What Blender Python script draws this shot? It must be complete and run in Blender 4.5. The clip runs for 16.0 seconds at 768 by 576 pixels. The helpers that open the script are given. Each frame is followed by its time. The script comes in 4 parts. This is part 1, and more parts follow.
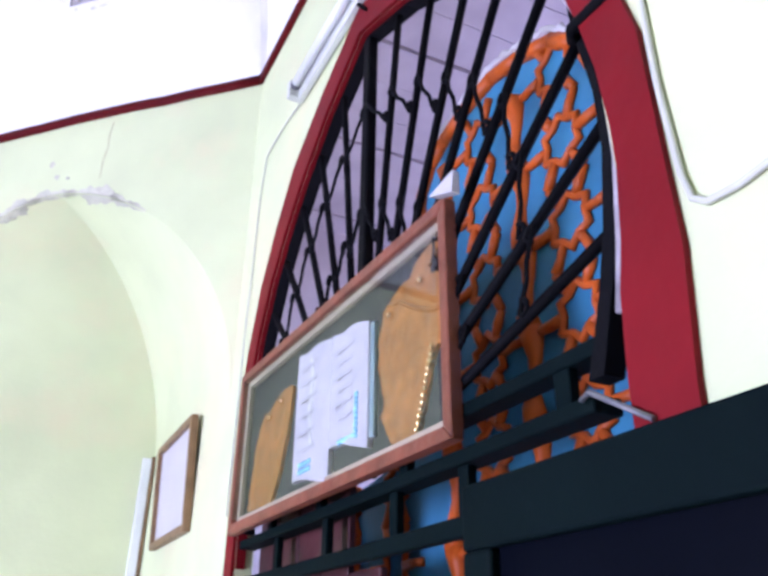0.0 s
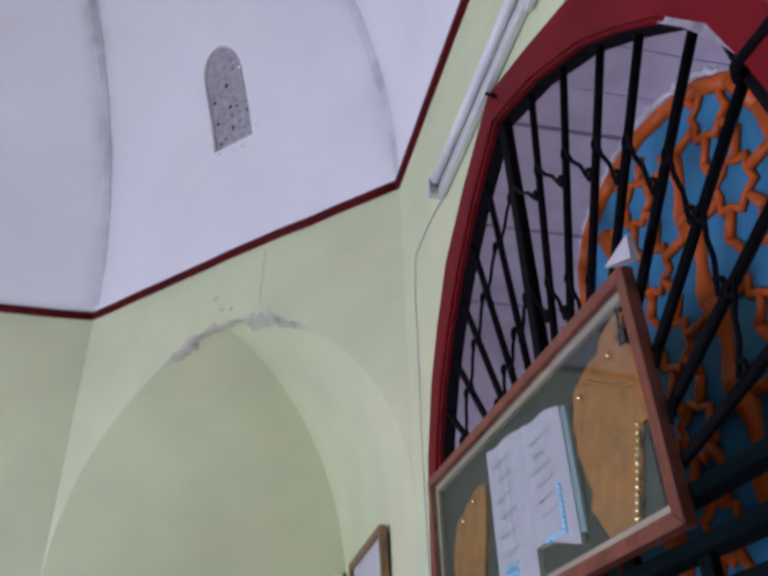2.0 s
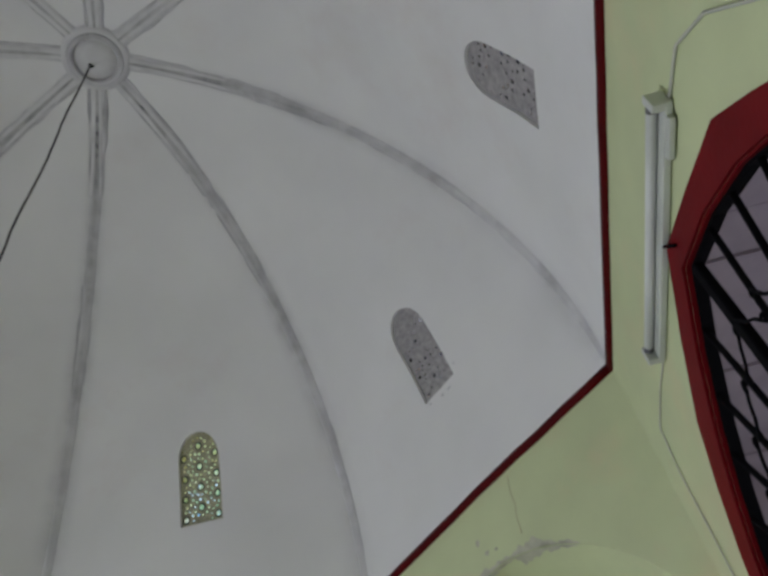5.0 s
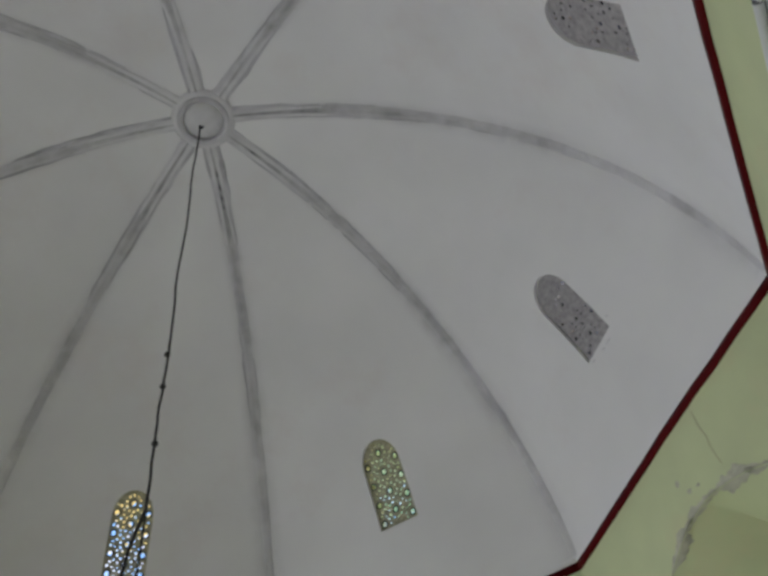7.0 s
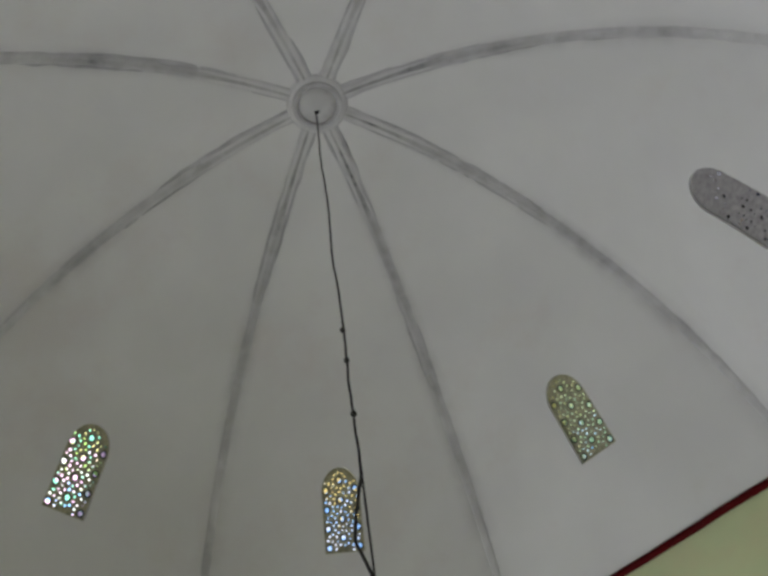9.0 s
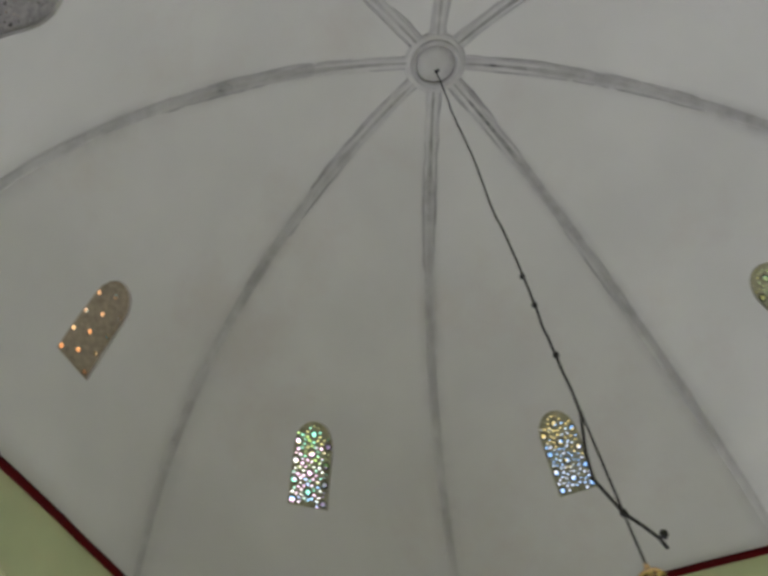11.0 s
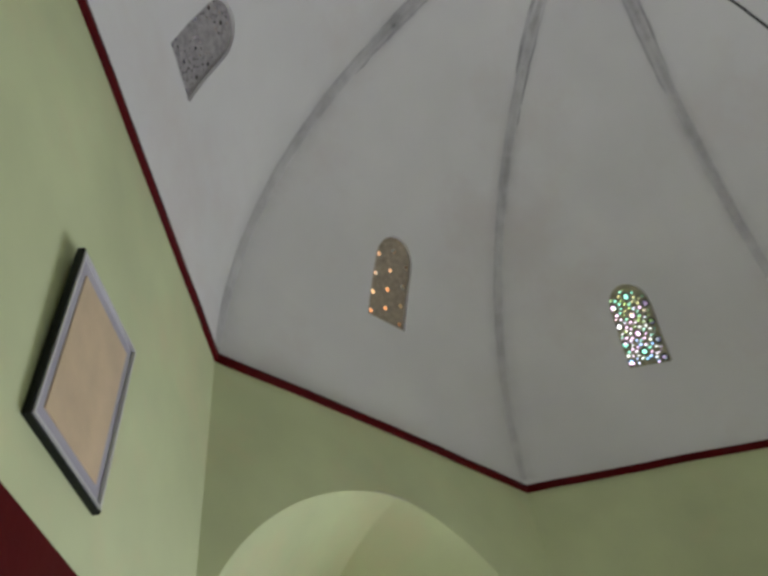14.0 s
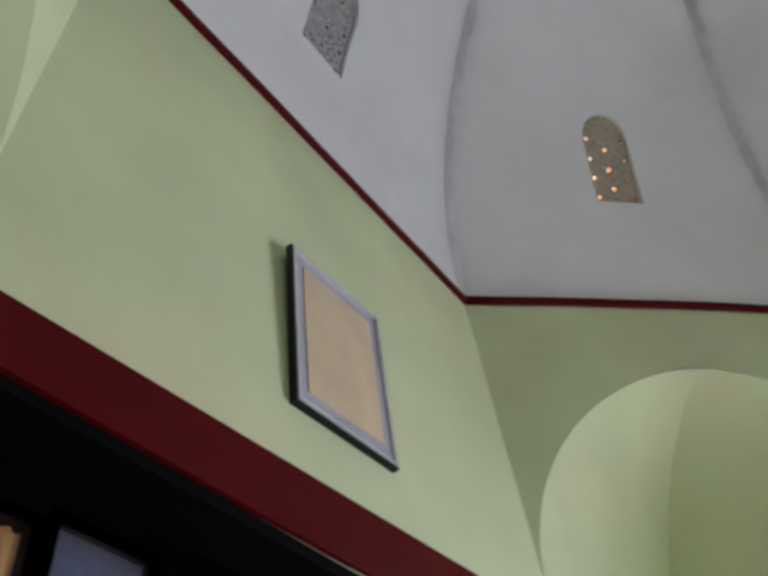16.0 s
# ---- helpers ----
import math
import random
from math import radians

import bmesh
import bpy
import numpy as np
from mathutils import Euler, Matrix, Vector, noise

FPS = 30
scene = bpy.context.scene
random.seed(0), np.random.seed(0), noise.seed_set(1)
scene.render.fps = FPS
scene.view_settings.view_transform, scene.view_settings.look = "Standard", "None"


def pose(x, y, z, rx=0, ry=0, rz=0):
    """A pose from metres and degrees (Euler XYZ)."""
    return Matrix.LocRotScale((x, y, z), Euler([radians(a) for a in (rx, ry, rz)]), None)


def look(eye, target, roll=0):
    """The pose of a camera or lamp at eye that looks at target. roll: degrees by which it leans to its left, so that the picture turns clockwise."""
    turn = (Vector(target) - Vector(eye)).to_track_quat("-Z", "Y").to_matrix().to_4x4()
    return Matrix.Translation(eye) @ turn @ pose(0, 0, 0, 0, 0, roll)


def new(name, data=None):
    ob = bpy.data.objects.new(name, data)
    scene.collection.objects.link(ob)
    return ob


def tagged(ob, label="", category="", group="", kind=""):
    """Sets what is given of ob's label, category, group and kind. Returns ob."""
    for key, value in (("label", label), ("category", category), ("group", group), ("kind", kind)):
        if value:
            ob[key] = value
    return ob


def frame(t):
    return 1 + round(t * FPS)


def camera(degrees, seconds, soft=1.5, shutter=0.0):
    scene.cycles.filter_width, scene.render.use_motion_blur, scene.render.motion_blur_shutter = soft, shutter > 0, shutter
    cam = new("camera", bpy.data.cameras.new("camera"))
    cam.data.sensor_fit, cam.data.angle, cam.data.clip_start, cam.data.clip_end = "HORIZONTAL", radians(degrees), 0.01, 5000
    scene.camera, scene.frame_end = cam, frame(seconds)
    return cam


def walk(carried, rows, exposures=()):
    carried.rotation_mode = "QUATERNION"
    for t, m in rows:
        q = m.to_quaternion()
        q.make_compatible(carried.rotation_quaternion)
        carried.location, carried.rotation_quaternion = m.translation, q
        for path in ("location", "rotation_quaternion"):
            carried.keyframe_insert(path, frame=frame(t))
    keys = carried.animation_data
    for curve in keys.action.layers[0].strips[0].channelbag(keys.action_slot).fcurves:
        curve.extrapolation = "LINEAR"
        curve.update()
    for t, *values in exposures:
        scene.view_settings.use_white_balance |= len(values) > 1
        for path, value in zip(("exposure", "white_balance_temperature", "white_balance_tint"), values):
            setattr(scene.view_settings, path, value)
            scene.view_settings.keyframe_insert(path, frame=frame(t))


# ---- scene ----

from mathutils.geometry import delaunay_2d_cdt

# camera and walk
cam = camera(53.16, 16.0, soft=3.2, shutter=0.35)
PATH = [
    (0, pose(1.948, -1.71, 1.752, 116.03, -0.73, -26.24)),
    (0.5, pose(1.906, -1.706, 1.742, 116.91, -0.38, -22.93)),
    (1, pose(1.895, -1.67, 1.751, 116.83, -0.15, -18.66)),
    (1.5, pose(1.891, -1.653, 1.76, 118.77, 0.27, -14.8)),
    (2, pose(1.895, -1.655, 1.776, 122.98, 1.69, -12.58)),
    (2.5, pose(1.905, -1.647, 1.794, 127.7, 3.91, -8.78)),
    (3, pose(1.891, -1.654, 1.8, 130.75, 5.63, -4.23)),
    (3.5, pose(1.877, -1.674, 1.803, 132.68, 6.8, -0.38)),
    (4, pose(1.865, -1.682, 1.807, 135.86, 6.37, 3.65)),
    (4.2, pose(1.859, -1.677, 1.801, 137.49, 6.37, 5.63)),
    (6.3, pose(1.75, -1.684, 1.602, 145.2, 7.15, 21.8)),
    (6.5, pose(1.755, -1.704, 1.605, 144.92, 6.87, 23.74)),
    (7, pose(1.682, -1.711, 1.562, 144.9, 8.06, 28.64)),
    (7.5, pose(1.656, -1.708, 1.545, 145.13, 8.31, 32.96)),
    (8, pose(1.621, -1.723, 1.542, 144.3, 8.14, 36.7)),
    (8.5, pose(1.601, -1.726, 1.526, 144.14, 7.11, 41.29)),
    (8.7, pose(1.59, -1.728, 1.531, 144.26, 7.16, 43.09)),
    (10.8, pose(1.545, -1.755, 1.536, 142.6, 6.28, 61.07)),
    (11, pose(1.556, -1.769, 1.533, 143.44, 6.03, 64.76)),
    (11.5, pose(1.572, -1.779, 1.525, 142.99, 5.15, 71.38)),
    (12, pose(1.581, -1.792, 1.517, 142.78, 4.77, 74.35)),
    (12.5, pose(1.573, -1.81, 1.497, 142.3, 4.3, 78.48)),
    (13, pose(1.577, -1.829, 1.491, 141.51, 4.03, 83.39)),
    (13.5, pose(1.534, -1.825, 1.429, 141.28, 5.79, 89.77)),
    (14, pose(1.521, -1.815, 1.444, 140.17, 6.11, 96.67)),
    (14.5, pose(1.492, -1.791, 1.462, 139.41, 5.58, 103.25)),
    (15, pose(1.492, -1.765, 1.453, 139.09, 7.46, 110.4)),
    (15.5, pose(1.472, -1.733, 1.445, 138.5, 8.4, 117.07)),
    (16, pose(1.388, -1.73, 1.42, 139.14, 6.51, 126.36)),
]
EXPOSURES = [(0, 2.75, 5300, 45), (0.5, 2.35, 5400, 43), (1.0, 2.05, 5450, 40), (2.0, 1.55, 5480, 40), (2.5, 1.36, 5900, 22), (3.0, 1.21, 6100, 16), (4.2, 0.90, 6100, 19),
             (7.0, 0.77, 6210, 20), (8.5, 0.78, 6280, 19), (11.0, 1.06, 6450, 18), (11.5, 1.06, 6480, 18), (12.5, 1.05, 6240, 21), (14.0, 1.06, 6240, 21), (15.5, 1.13, 6370, 17), (16.0, 1.20, 5900, 25)]
walk(cam, PATH, EXPOSURES)

# world, sun and large lights
SUN_AZ, SUN_EL = 165.0, 42.0
world = bpy.data.worlds.new("sky")
scene.world = world
world.use_nodes = True
wn = world.node_tree.nodes
sky = wn.new("ShaderNodeTexSky")
sky.sky_type = "NISHITA"
sky.sun_disc = False
sky.sun_elevation = radians(SUN_EL)
sky.sun_rotation = radians(90 - SUN_AZ)
wn["Background"].inputs["Strength"].default_value = 0.15
world.node_tree.links.new(sky.outputs[0], wn["Background"].inputs["Color"])
sun = new("sun", bpy.data.lights.new("sun", "SUN"))
sun.data.energy, sun.data.angle, sun.data.color = 3.0, radians(0.5), (1.0, 0.94, 0.85)
saz, sel = radians(SUN_AZ), radians(SUN_EL)
sun.matrix_world = look((8 * math.cos(saz), 8 * math.sin(saz), 12), (8 * math.cos(saz) - math.cos(sel) * math.cos(saz), 8 * math.sin(saz) - math.cos(sel) * math.sin(saz), 12 - math.sin(sel)))


def area_lamp(name, eye, target, w, hgt, watts, color):
    ob = new(name, bpy.data.lights.new(name, "AREA"))
    ob.data.shape, ob.data.size, ob.data.size_y = "RECTANGLE", w, hgt
    ob.data.energy, ob.data.color = watts, color
    ob.matrix_world = look(eye, target)
    return ob


AP = 2.679          # from the centre to each of the eight sides
RIM = 4.25          # height of the dome's foot
TOP = 7.16          # height of the dome's crown
area_lamp("door_skylight", (-AP - 0.2, 0, 1.25), (0, 0, 1.6), 1.7, 2.3, 62, (0.86, 0.93, 1.0))
area_lamp("porch_skylight", (AP + 2.2, 0, 1.7), (0, 0, 3.0), 2.6, 2.4, 7.5, (0.95, 0.95, 1.0))


# materials
def material(name, color, rough=0.7, metal=0.0, spots=(0.85, 1.1), scale=3.0, bump=0.15, fine=60.0, grime=None, grime_amt=0.0, grime_scale=2.0, spec=0.3):
    m = bpy.data.materials.new(name)
    m.use_nodes = True
    nt = m.node_tree
    b = nt.nodes["Principled BSDF"]
    tc = nt.nodes.new("ShaderNodeTexCoord")
    n1 = nt.nodes.new("ShaderNodeTexNoise")
    n1.inputs["Scale"].default_value, n1.inputs["Detail"].default_value = scale, 6
    n2 = nt.nodes.new("ShaderNodeTexNoise")
    n2.inputs["Scale"].default_value, n2.inputs["Detail"].default_value = fine, 5
    geo = nt.nodes.new("ShaderNodeNewGeometry")
    nt.links.new(geo.outputs["Position"], n1.inputs["Vector"])
    nt.links.new(geo.outputs["Position"], n2.inputs["Vector"])
    mr = nt.nodes.new("ShaderNodeMapRange")
    mr.inputs["From Min"].default_value, mr.inputs["From Max"].default_value = 0.3, 0.7
    mr.inputs["To Min"].default_value, mr.inputs["To Max"].default_value = spots
    nt.links.new(n1.outputs["Fac"], mr.inputs["Value"])
    mul = nt.nodes.new("ShaderNodeVectorMath")
    mul.operation = "SCALE"
    mul.inputs[0].default_value = color
    nt.links.new(mr.outputs[0], mul.inputs["Scale"])
    out = mul.outputs[0]
    if grime:
        n3 = nt.nodes.new("ShaderNodeTexNoise")
        n3.inputs["Scale"].default_value, n3.inputs["Detail"].default_value, n3.inputs["Roughness"].default_value = grime_scale, 8, 0.65
        nt.links.new(geo.outputs["Position"], n3.inputs["Vector"])
        gr = nt.nodes.new("ShaderNodeMapRange")
        gr.inputs["From Min"].default_value, gr.inputs["From Max"].default_value = 0.52, 0.75
        gr.inputs["To Max"].default_value = grime_amt
        nt.links.new(n3.outputs["Fac"], gr.inputs["Value"])
        mx = nt.nodes.new("ShaderNodeMix")
        mx.data_type = "RGBA"
        mx.inputs["B"].default_value = (*grime, 1)
        nt.links.new(gr.outputs[0], mx.inputs["Factor"])
        nt.links.new(out, mx.inputs["A"])
        out = mx.outputs["Result"]
    nt.links.new(out, b.inputs["Base Color"])
    b.inputs["Roughness"].default_value, b.inputs["Metallic"].default_value = rough, metal
    b.inputs["Specular IOR Level"].default_value = spec
    bp = nt.nodes.new("ShaderNodeBump")
    bp.inputs["Strength"].default_value, bp.inputs["Distance"].default_value = bump, 0.01
    ad = nt.nodes.new("ShaderNodeMath")
    ad.operation = "MULTIPLY_ADD"
    ad.inputs[1].default_value = 2.0
    nt.links.new(n1.outputs["Fac"], ad.inputs[0])
    nt.links.new(n2.outputs["Fac"], ad.inputs[2])
    nt.links.new(ad.outputs[0], bp.inputs["Height"])
    nt.links.new(bp.outputs[0], b.inputs["Normal"])
    return m


def coloured_glass(name, tints, scale, strength=1.0):
    """Rough tinted glass, its tint changing from cell to cell."""
    m = bpy.data.materials.new(name)
    m.use_nodes = True
    nt = m.node_tree
    nt.nodes.remove(nt.nodes["Principled BSDF"])
    geo = nt.nodes.new("ShaderNodeNewGeometry")
    v = nt.nodes.new("ShaderNodeTexVoronoi")
    v.inputs["Scale"].default_value = scale
    nt.links.new(geo.outputs["Position"], v.inputs["Vector"])
    sp = nt.nodes.new("ShaderNodeSeparateColor")
    nt.links.new(v.outputs["Color"], sp.inputs[0])
    xyz = nt.nodes.new("ShaderNodeSeparateXYZ")
    nt.links.new(geo.outputs["Position"], xyz.inputs[0])
    up = nt.nodes.new("ShaderNodeMapRange")
    up.inputs["From Min"].default_value, up.inputs["From Max"].default_value, up.inputs["To Max"].default_value = 5.0, 5.6, 0.58
    nt.links.new(xyz.outputs["Z"], up.inputs["Value"])
    mixed = nt.nodes.new("ShaderNodeMath")
    mixed.operation = "MULTIPLY_ADD"
    mixed.inputs[1].default_value = 0.5
    nt.links.new(sp.outputs[0], mixed.inputs[0])
    nt.links.new(up.outputs[0], mixed.inputs[2])
    r = nt.nodes.new("ShaderNodeValToRGB")
    r.color_ramp.interpolation = "CONSTANT"
    while len(r.color_ramp.elements) < len(tints):
        r.color_ramp.elements.new(0.5)
    for i, c in enumerate(tints):
        r.color_ramp.elements[i].position = i / len(tints)
        r.color_ramp.elements[i].color = (*[x * strength for x in c], 1)
    nt.links.new(mixed.outputs[0], r.inputs[0])
    g = nt.nodes.new("ShaderNodeBsdfRefraction")
    g.inputs["Roughness"].default_value, g.inputs["IOR"].default_value = 0.06, 1.02
    nt.links.new(r.outputs[0], g.inputs["Color"])
    gl = nt.nodes.new("ShaderNodeBsdfGlossy")
    gl.inputs["Roughness"].default_value = 0.1
    mx = nt.nodes.new("ShaderNodeMixShader")
    mx.inputs[0].default_value = 0.06
    nt.links.new(g.outputs[0], mx.inputs[1])
    nt.links.new(gl.outputs[0], mx.inputs[2])
    nt.links.new(mx.outputs[0], nt.nodes["Material Output"].inputs["Surface"])
    return m


def clear_glass(name):
    m = bpy.data.materials.new(name)
    m.use_nodes = True
    nt = m.node_tree
    nt.nodes.remove(nt.nodes["Principled BSDF"])
    tr = nt.nodes.new("ShaderNodeBsdfTransparent")
    tr.inputs[0].default_value = (0.93, 0.95, 0.94, 1)
    gl = nt.nodes.new("ShaderNodeBsdfGlossy")
    gl.inputs["Roughness"].default_value = 0.03
    mx = nt.nodes.new("ShaderNodeMixShader")
    mx.inputs[0].default_value = 0.07
    nt.links.new(tr.outputs[0], mx.inputs[1])
    nt.links.new(gl.outputs[0], mx.inputs[2])
    nt.links.new(mx.outputs[0], nt.nodes["Material Output"].inputs["Surface"])
    return m


LIME = material("lime_paint", (0.585, 0.64, 0.38), 0.75, spots=(0.9, 1.08), scale=1.7, bump=0.12, fine=35, grime=(0.66, 0.58, 0.36), grime_amt=0.75, grime_scale=1.3)
WHITE = material("dome_whitewash", (0.78, 0.77, 0.77), 0.85, spots=(0.94, 1.04), scale=1.2, bump=0.10, fine=30, grime=(0.66, 0.575, 0.55), grime_amt=0.45, grime_scale=0.9)
RIB = material("rib_plaster", (0.70, 0.69, 0.695), 0.85, spots=(0.9, 1.05), scale=5, bump=0.2, fine=40, grime=(0.46, 0.45, 0.47), grime_amt=0.8, grime_scale=3)
SOOT = material("sooty_edge", (0.54, 0.53, 0.545), 0.9, spots=(0.75, 1.25), scale=3.0, bump=0.3, fine=60, grime=(0.34, 0.33, 0.345), grime_amt=0.85, grime_scale=5)


def smoke_stain(name, color):
    """Patchy smoke stain, thickest along its middle and thinning to nothing at its sides and foot."""
    m = bpy.data.materials.new(name)
    m.use_nodes = True
    nt = m.node_tree
    b = nt.nodes["Principled BSDF"]
    b.inputs["Base Color"].default_value, b.inputs["Roughness"].default_value = (*color, 1), 0.95
    b.inputs["Specular IOR Level"].default_value = 0.05
    uvn = nt.nodes.new("ShaderNodeUVMap")
    uvn.uv_map = "across"
    sep = nt.nodes.new("ShaderNodeSeparateXYZ")
    nt.links.new(uvn.outputs[0], sep.inputs[0])

    def op(kind, a, c):
        nd = nt.nodes.new("ShaderNodeMath")
        nd.operation = kind
        for sock, val in zip(nd.inputs, (a, c)):
            if isinstance(val, (int, float)):
                sock.default_value = val
            else:
                nt.links.new(val, sock)
        return nd.outputs[0]
    off = op("ABSOLUTE", op("SUBTRACT", sep.outputs["X"], 0.5), 0.0)
    body = op("MAXIMUM", op("SUBTRACT", 1.0, op("MULTIPLY", off, 2.0)), 0.0)
    body = op("POWER", body, 1.6)
    geo = nt.nodes.new("ShaderNodeNewGeometry")
    patch = []
    for sc, lo, hi in ((1.6, 0.35, 0.68), (11.0, 0.25, 0.75)):
        no = nt.nodes.new("ShaderNodeTexNoise")
        no.inputs["Scale"].default_value, no.inputs["Detail"].default_value = sc, 5
        nt.links.new(geo.outputs["Position"], no.inputs["Vector"])
        mr = nt.nodes.new("ShaderNodeMapRange")
        mr.inputs["From Min"].default_value, mr.inputs["From Max"].default_value = lo, hi
        nt.links.new(no.outputs["Fac"], mr.inputs["Value"])
        patch.append(mr.outputs[0])
    rise = op("ADD", 0.22, op("MULTIPLY", sep.outputs["Y"], 0.78))
    alpha = op("MULTIPLY", op("MULTIPLY", body, rise), op("MULTIPLY", op("ADD", 0.3, patch[0]), op("ADD", 0.4, patch[1])))
    nt.links.new(op("MULTIPLY", alpha, 0.5), b.inputs["Alpha"])
    return m


SMUDGE = smoke_stain("smoke_stain", (0.30, 0.295, 0.31))
RUST = material("rusty_crack", (0.44, 0.40, 0.24), 0.95, spots=(0.6, 1.3), scale=14)
PEEL = material("bare_plaster", (0.56, 0.56, 0.44), 0.95, spots=(0.75, 1.12), scale=9, bump=0.6, fine=80, grime=(0.30, 0.28, 0.21), grime_amt=0.85, grime_scale=11)
RED = material("dark_red_paint", (0.16, 0.005, 0.008), 0.6, spec=0.1, spots=(0.85, 1.15), scale=4, bump=0.12, fine=40)
# the same red paint, darkened for the dimmer moulding and doorway bands
RED_DIMMED = material("dark_red_paint_dimmed", (0.085, 0.0015, 0.0025), 0.6, spec=0.1, spots=(0.85, 1.15), scale=4, bump=0.12, fine=40)
BLACK = material("black_iron", (0.004, 0.004, 0.005), 0.7, bump=0.2, spec=0.05)
MAROON = material("maroon_boards", (0.05, 0.012, 0.014), 0.5, spots=(0.6, 1.4), scale=7)
GREENIRON = material("dark_green_enamel", (0.0022, 0.0062, 0.0068), 0.6, bump=0.08, spec=0.025, scale=5)
NAVY = material("navy_enamel", (0.0009, 0.0017, 0.0045), 0.5, bump=0.08, spec=0.025)
ORANGE = material("orange_paint", (0.52, 0.092, 0.004), 0.45, spots=(0.7, 1.15), scale=6, bump=0.1)
BLUE = material("sky_blue_paint", (0.035, 0.185, 0.33), 0.5, spots=(0.7, 1.25), scale=4, bump=0.1)
LILAC = material("lilac_grey_boards", (0.42, 0.36, 0.395), 0.7, spots=(0.85, 1.1), scale=5, bump=0.15)
WOOD = material("reddish_wood", (0.19, 0.056, 0.030), 0.4, spots=(0.7, 1.2), scale=14, bump=0.2)
OCHRE = material("inner_slip", (0.36, 0.30, 0.21), 0.5)
MATBOARD = material("dark_mount", (0.03, 0.036, 0.03), 0.8)
GOLD = material("gold_foil", (0.44, 0.18, 0.035), 0.36, metal=0.35, spots=(0.7, 1.2), scale=25, bump=0.5, fine=120)
PAPER = material("white_page", (0.5, 0.48, 0.51), 0.6, spots=(0.92, 1.05), scale=20, bump=0.05)
INK = material("faint_ink", (0.465, 0.445, 0.48), 0.8)
FOILBLUE = material("blue_sequin", (0.3, 0.68, 0.95), 0.3, metal=0.3)
FOILBLUE_DULL = material("bluish_foil", (0.30, 0.42, 0.48), 0.35, metal=0.4)
BROWN = material("brown_frame", (0.22, 0.13, 0.06), 0.45, spots=(0.7, 1.2), scale=14)
GREYPAPER = material("pale_grey_print", (0.55, 0.53, 0.55), 0.35, spots=(0.9, 1.05))
TAN = material("tan_print", (0.64, 0.49, 0.32), 0.3, spots=(0.85, 1.1), scale=6)
MAUVE = material("mauve_mount", (0.42, 0.40, 0.46), 0.4)
BLACKGLOSS = material("black_lacquer", (0.006, 0.007, 0.006), 0.35, spec=0.15)
SILVER = material("silver_lip", (0.72, 0.72, 0.72), 0.3, metal=0.45)
TUBE = material("tube_white", (0.72, 0.74, 0.72), 0.35)
BATTEN = material("batten_enamel", (0.58, 0.6, 0.55), 0.4)
BATTEN_DARK = material("dull_steel", (0.16, 0.16, 0.17), 0.5, metal=0.4)
REVEAL = material("raw_reveal_plaster", (0.40, 0.37, 0.40), 0.95, spots=(0.5, 1.15), scale=12, bump=0.6, fine=60, grime=(0.12, 0.11, 0.12), grime_amt=0.8, grime_scale=14)
BLACKDULL = material("soffit_shade_black", (0.004, 0.004, 0.004), 0.8, spec=0.04)
CABLE = material("white_cable", (0.55, 0.56, 0.48), 0.6)
FLEX = material("dark_flex", (0.035, 0.033, 0.033), 0.7, bump=0.4)
BRASS = material("brass", (0.85, 0.58, 0.28), 0.18, metal=1.0)
FLOOR = material("floor_marble", (0.55, 0.52, 0.47), 0.4, scale=2)
# near-black in place of the missing light in the halls
DARKHALL = material("hall_plaster_gloom", (0.035, 0.03, 0.03), 0.9)
GROUND = material("ground_dust", (0.28, 0.25, 0.2), 0.95, scale=0.5)
CONCRETE = material("roof_concrete", (0.4, 0.39, 0.37), 0.95)
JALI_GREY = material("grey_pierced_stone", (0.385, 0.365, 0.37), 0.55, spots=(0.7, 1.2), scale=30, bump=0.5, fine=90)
JALI_OLIVE = material("olive_pierced_stone", (0.42, 0.40, 0.27), 0.35, spots=(0.7, 1.3), scale=30, bump=0.5, fine=90)
JALI_TAN = material("tan_pierced_stone", (0.43, 0.36, 0.275), 0.55, spots=(0.75, 1.2), scale=30, bump=0.5, fine=90)
BEZEL = material("dark_bead_setting", (0.035, 0.042, 0.036), 0.3, bump=0.2)
GLASS = clear_glass("picture_glass")
G_GREEN = coloured_glass("green_gold_glass", [(0.6, 0.85, 0.85), (0.95, 1.0, 0.85), (0.7, 0.8, 0.5), (0.9, 0.9, 0.55), (0.8, 0.78, 0.42)], 30)
G_GOLD = coloured_glass("gold_blue_glass", [(1.0, 1.0, 0.95), (0.75, 0.88, 0.95), (1.0, 1.0, 0.95), (0.6, 0.78, 0.88), (1.0, 0.85, 0.45), (0.95, 0.8, 0.42)], 25)
G_MIX = coloured_glass("green_cyan_glass", [(1.0, 1.0, 1.0), (0.5, 0.75, 0.95), (0.85, 0.92, 0.85), (0.92, 0.78, 0.9), (0.45, 0.8, 0.65), (0.62, 0.8, 0.4), (0.78, 0.8, 0.5)], 28)
G_AMBER = coloured_glass("amber_glass", [(0.82, 0.62, 0.35), (0.72, 0.48, 0.27), (0.82, 0.67, 0.43), (0.68, 0.52, 0.34), (0.42, 0.62, 0.62)], 25)
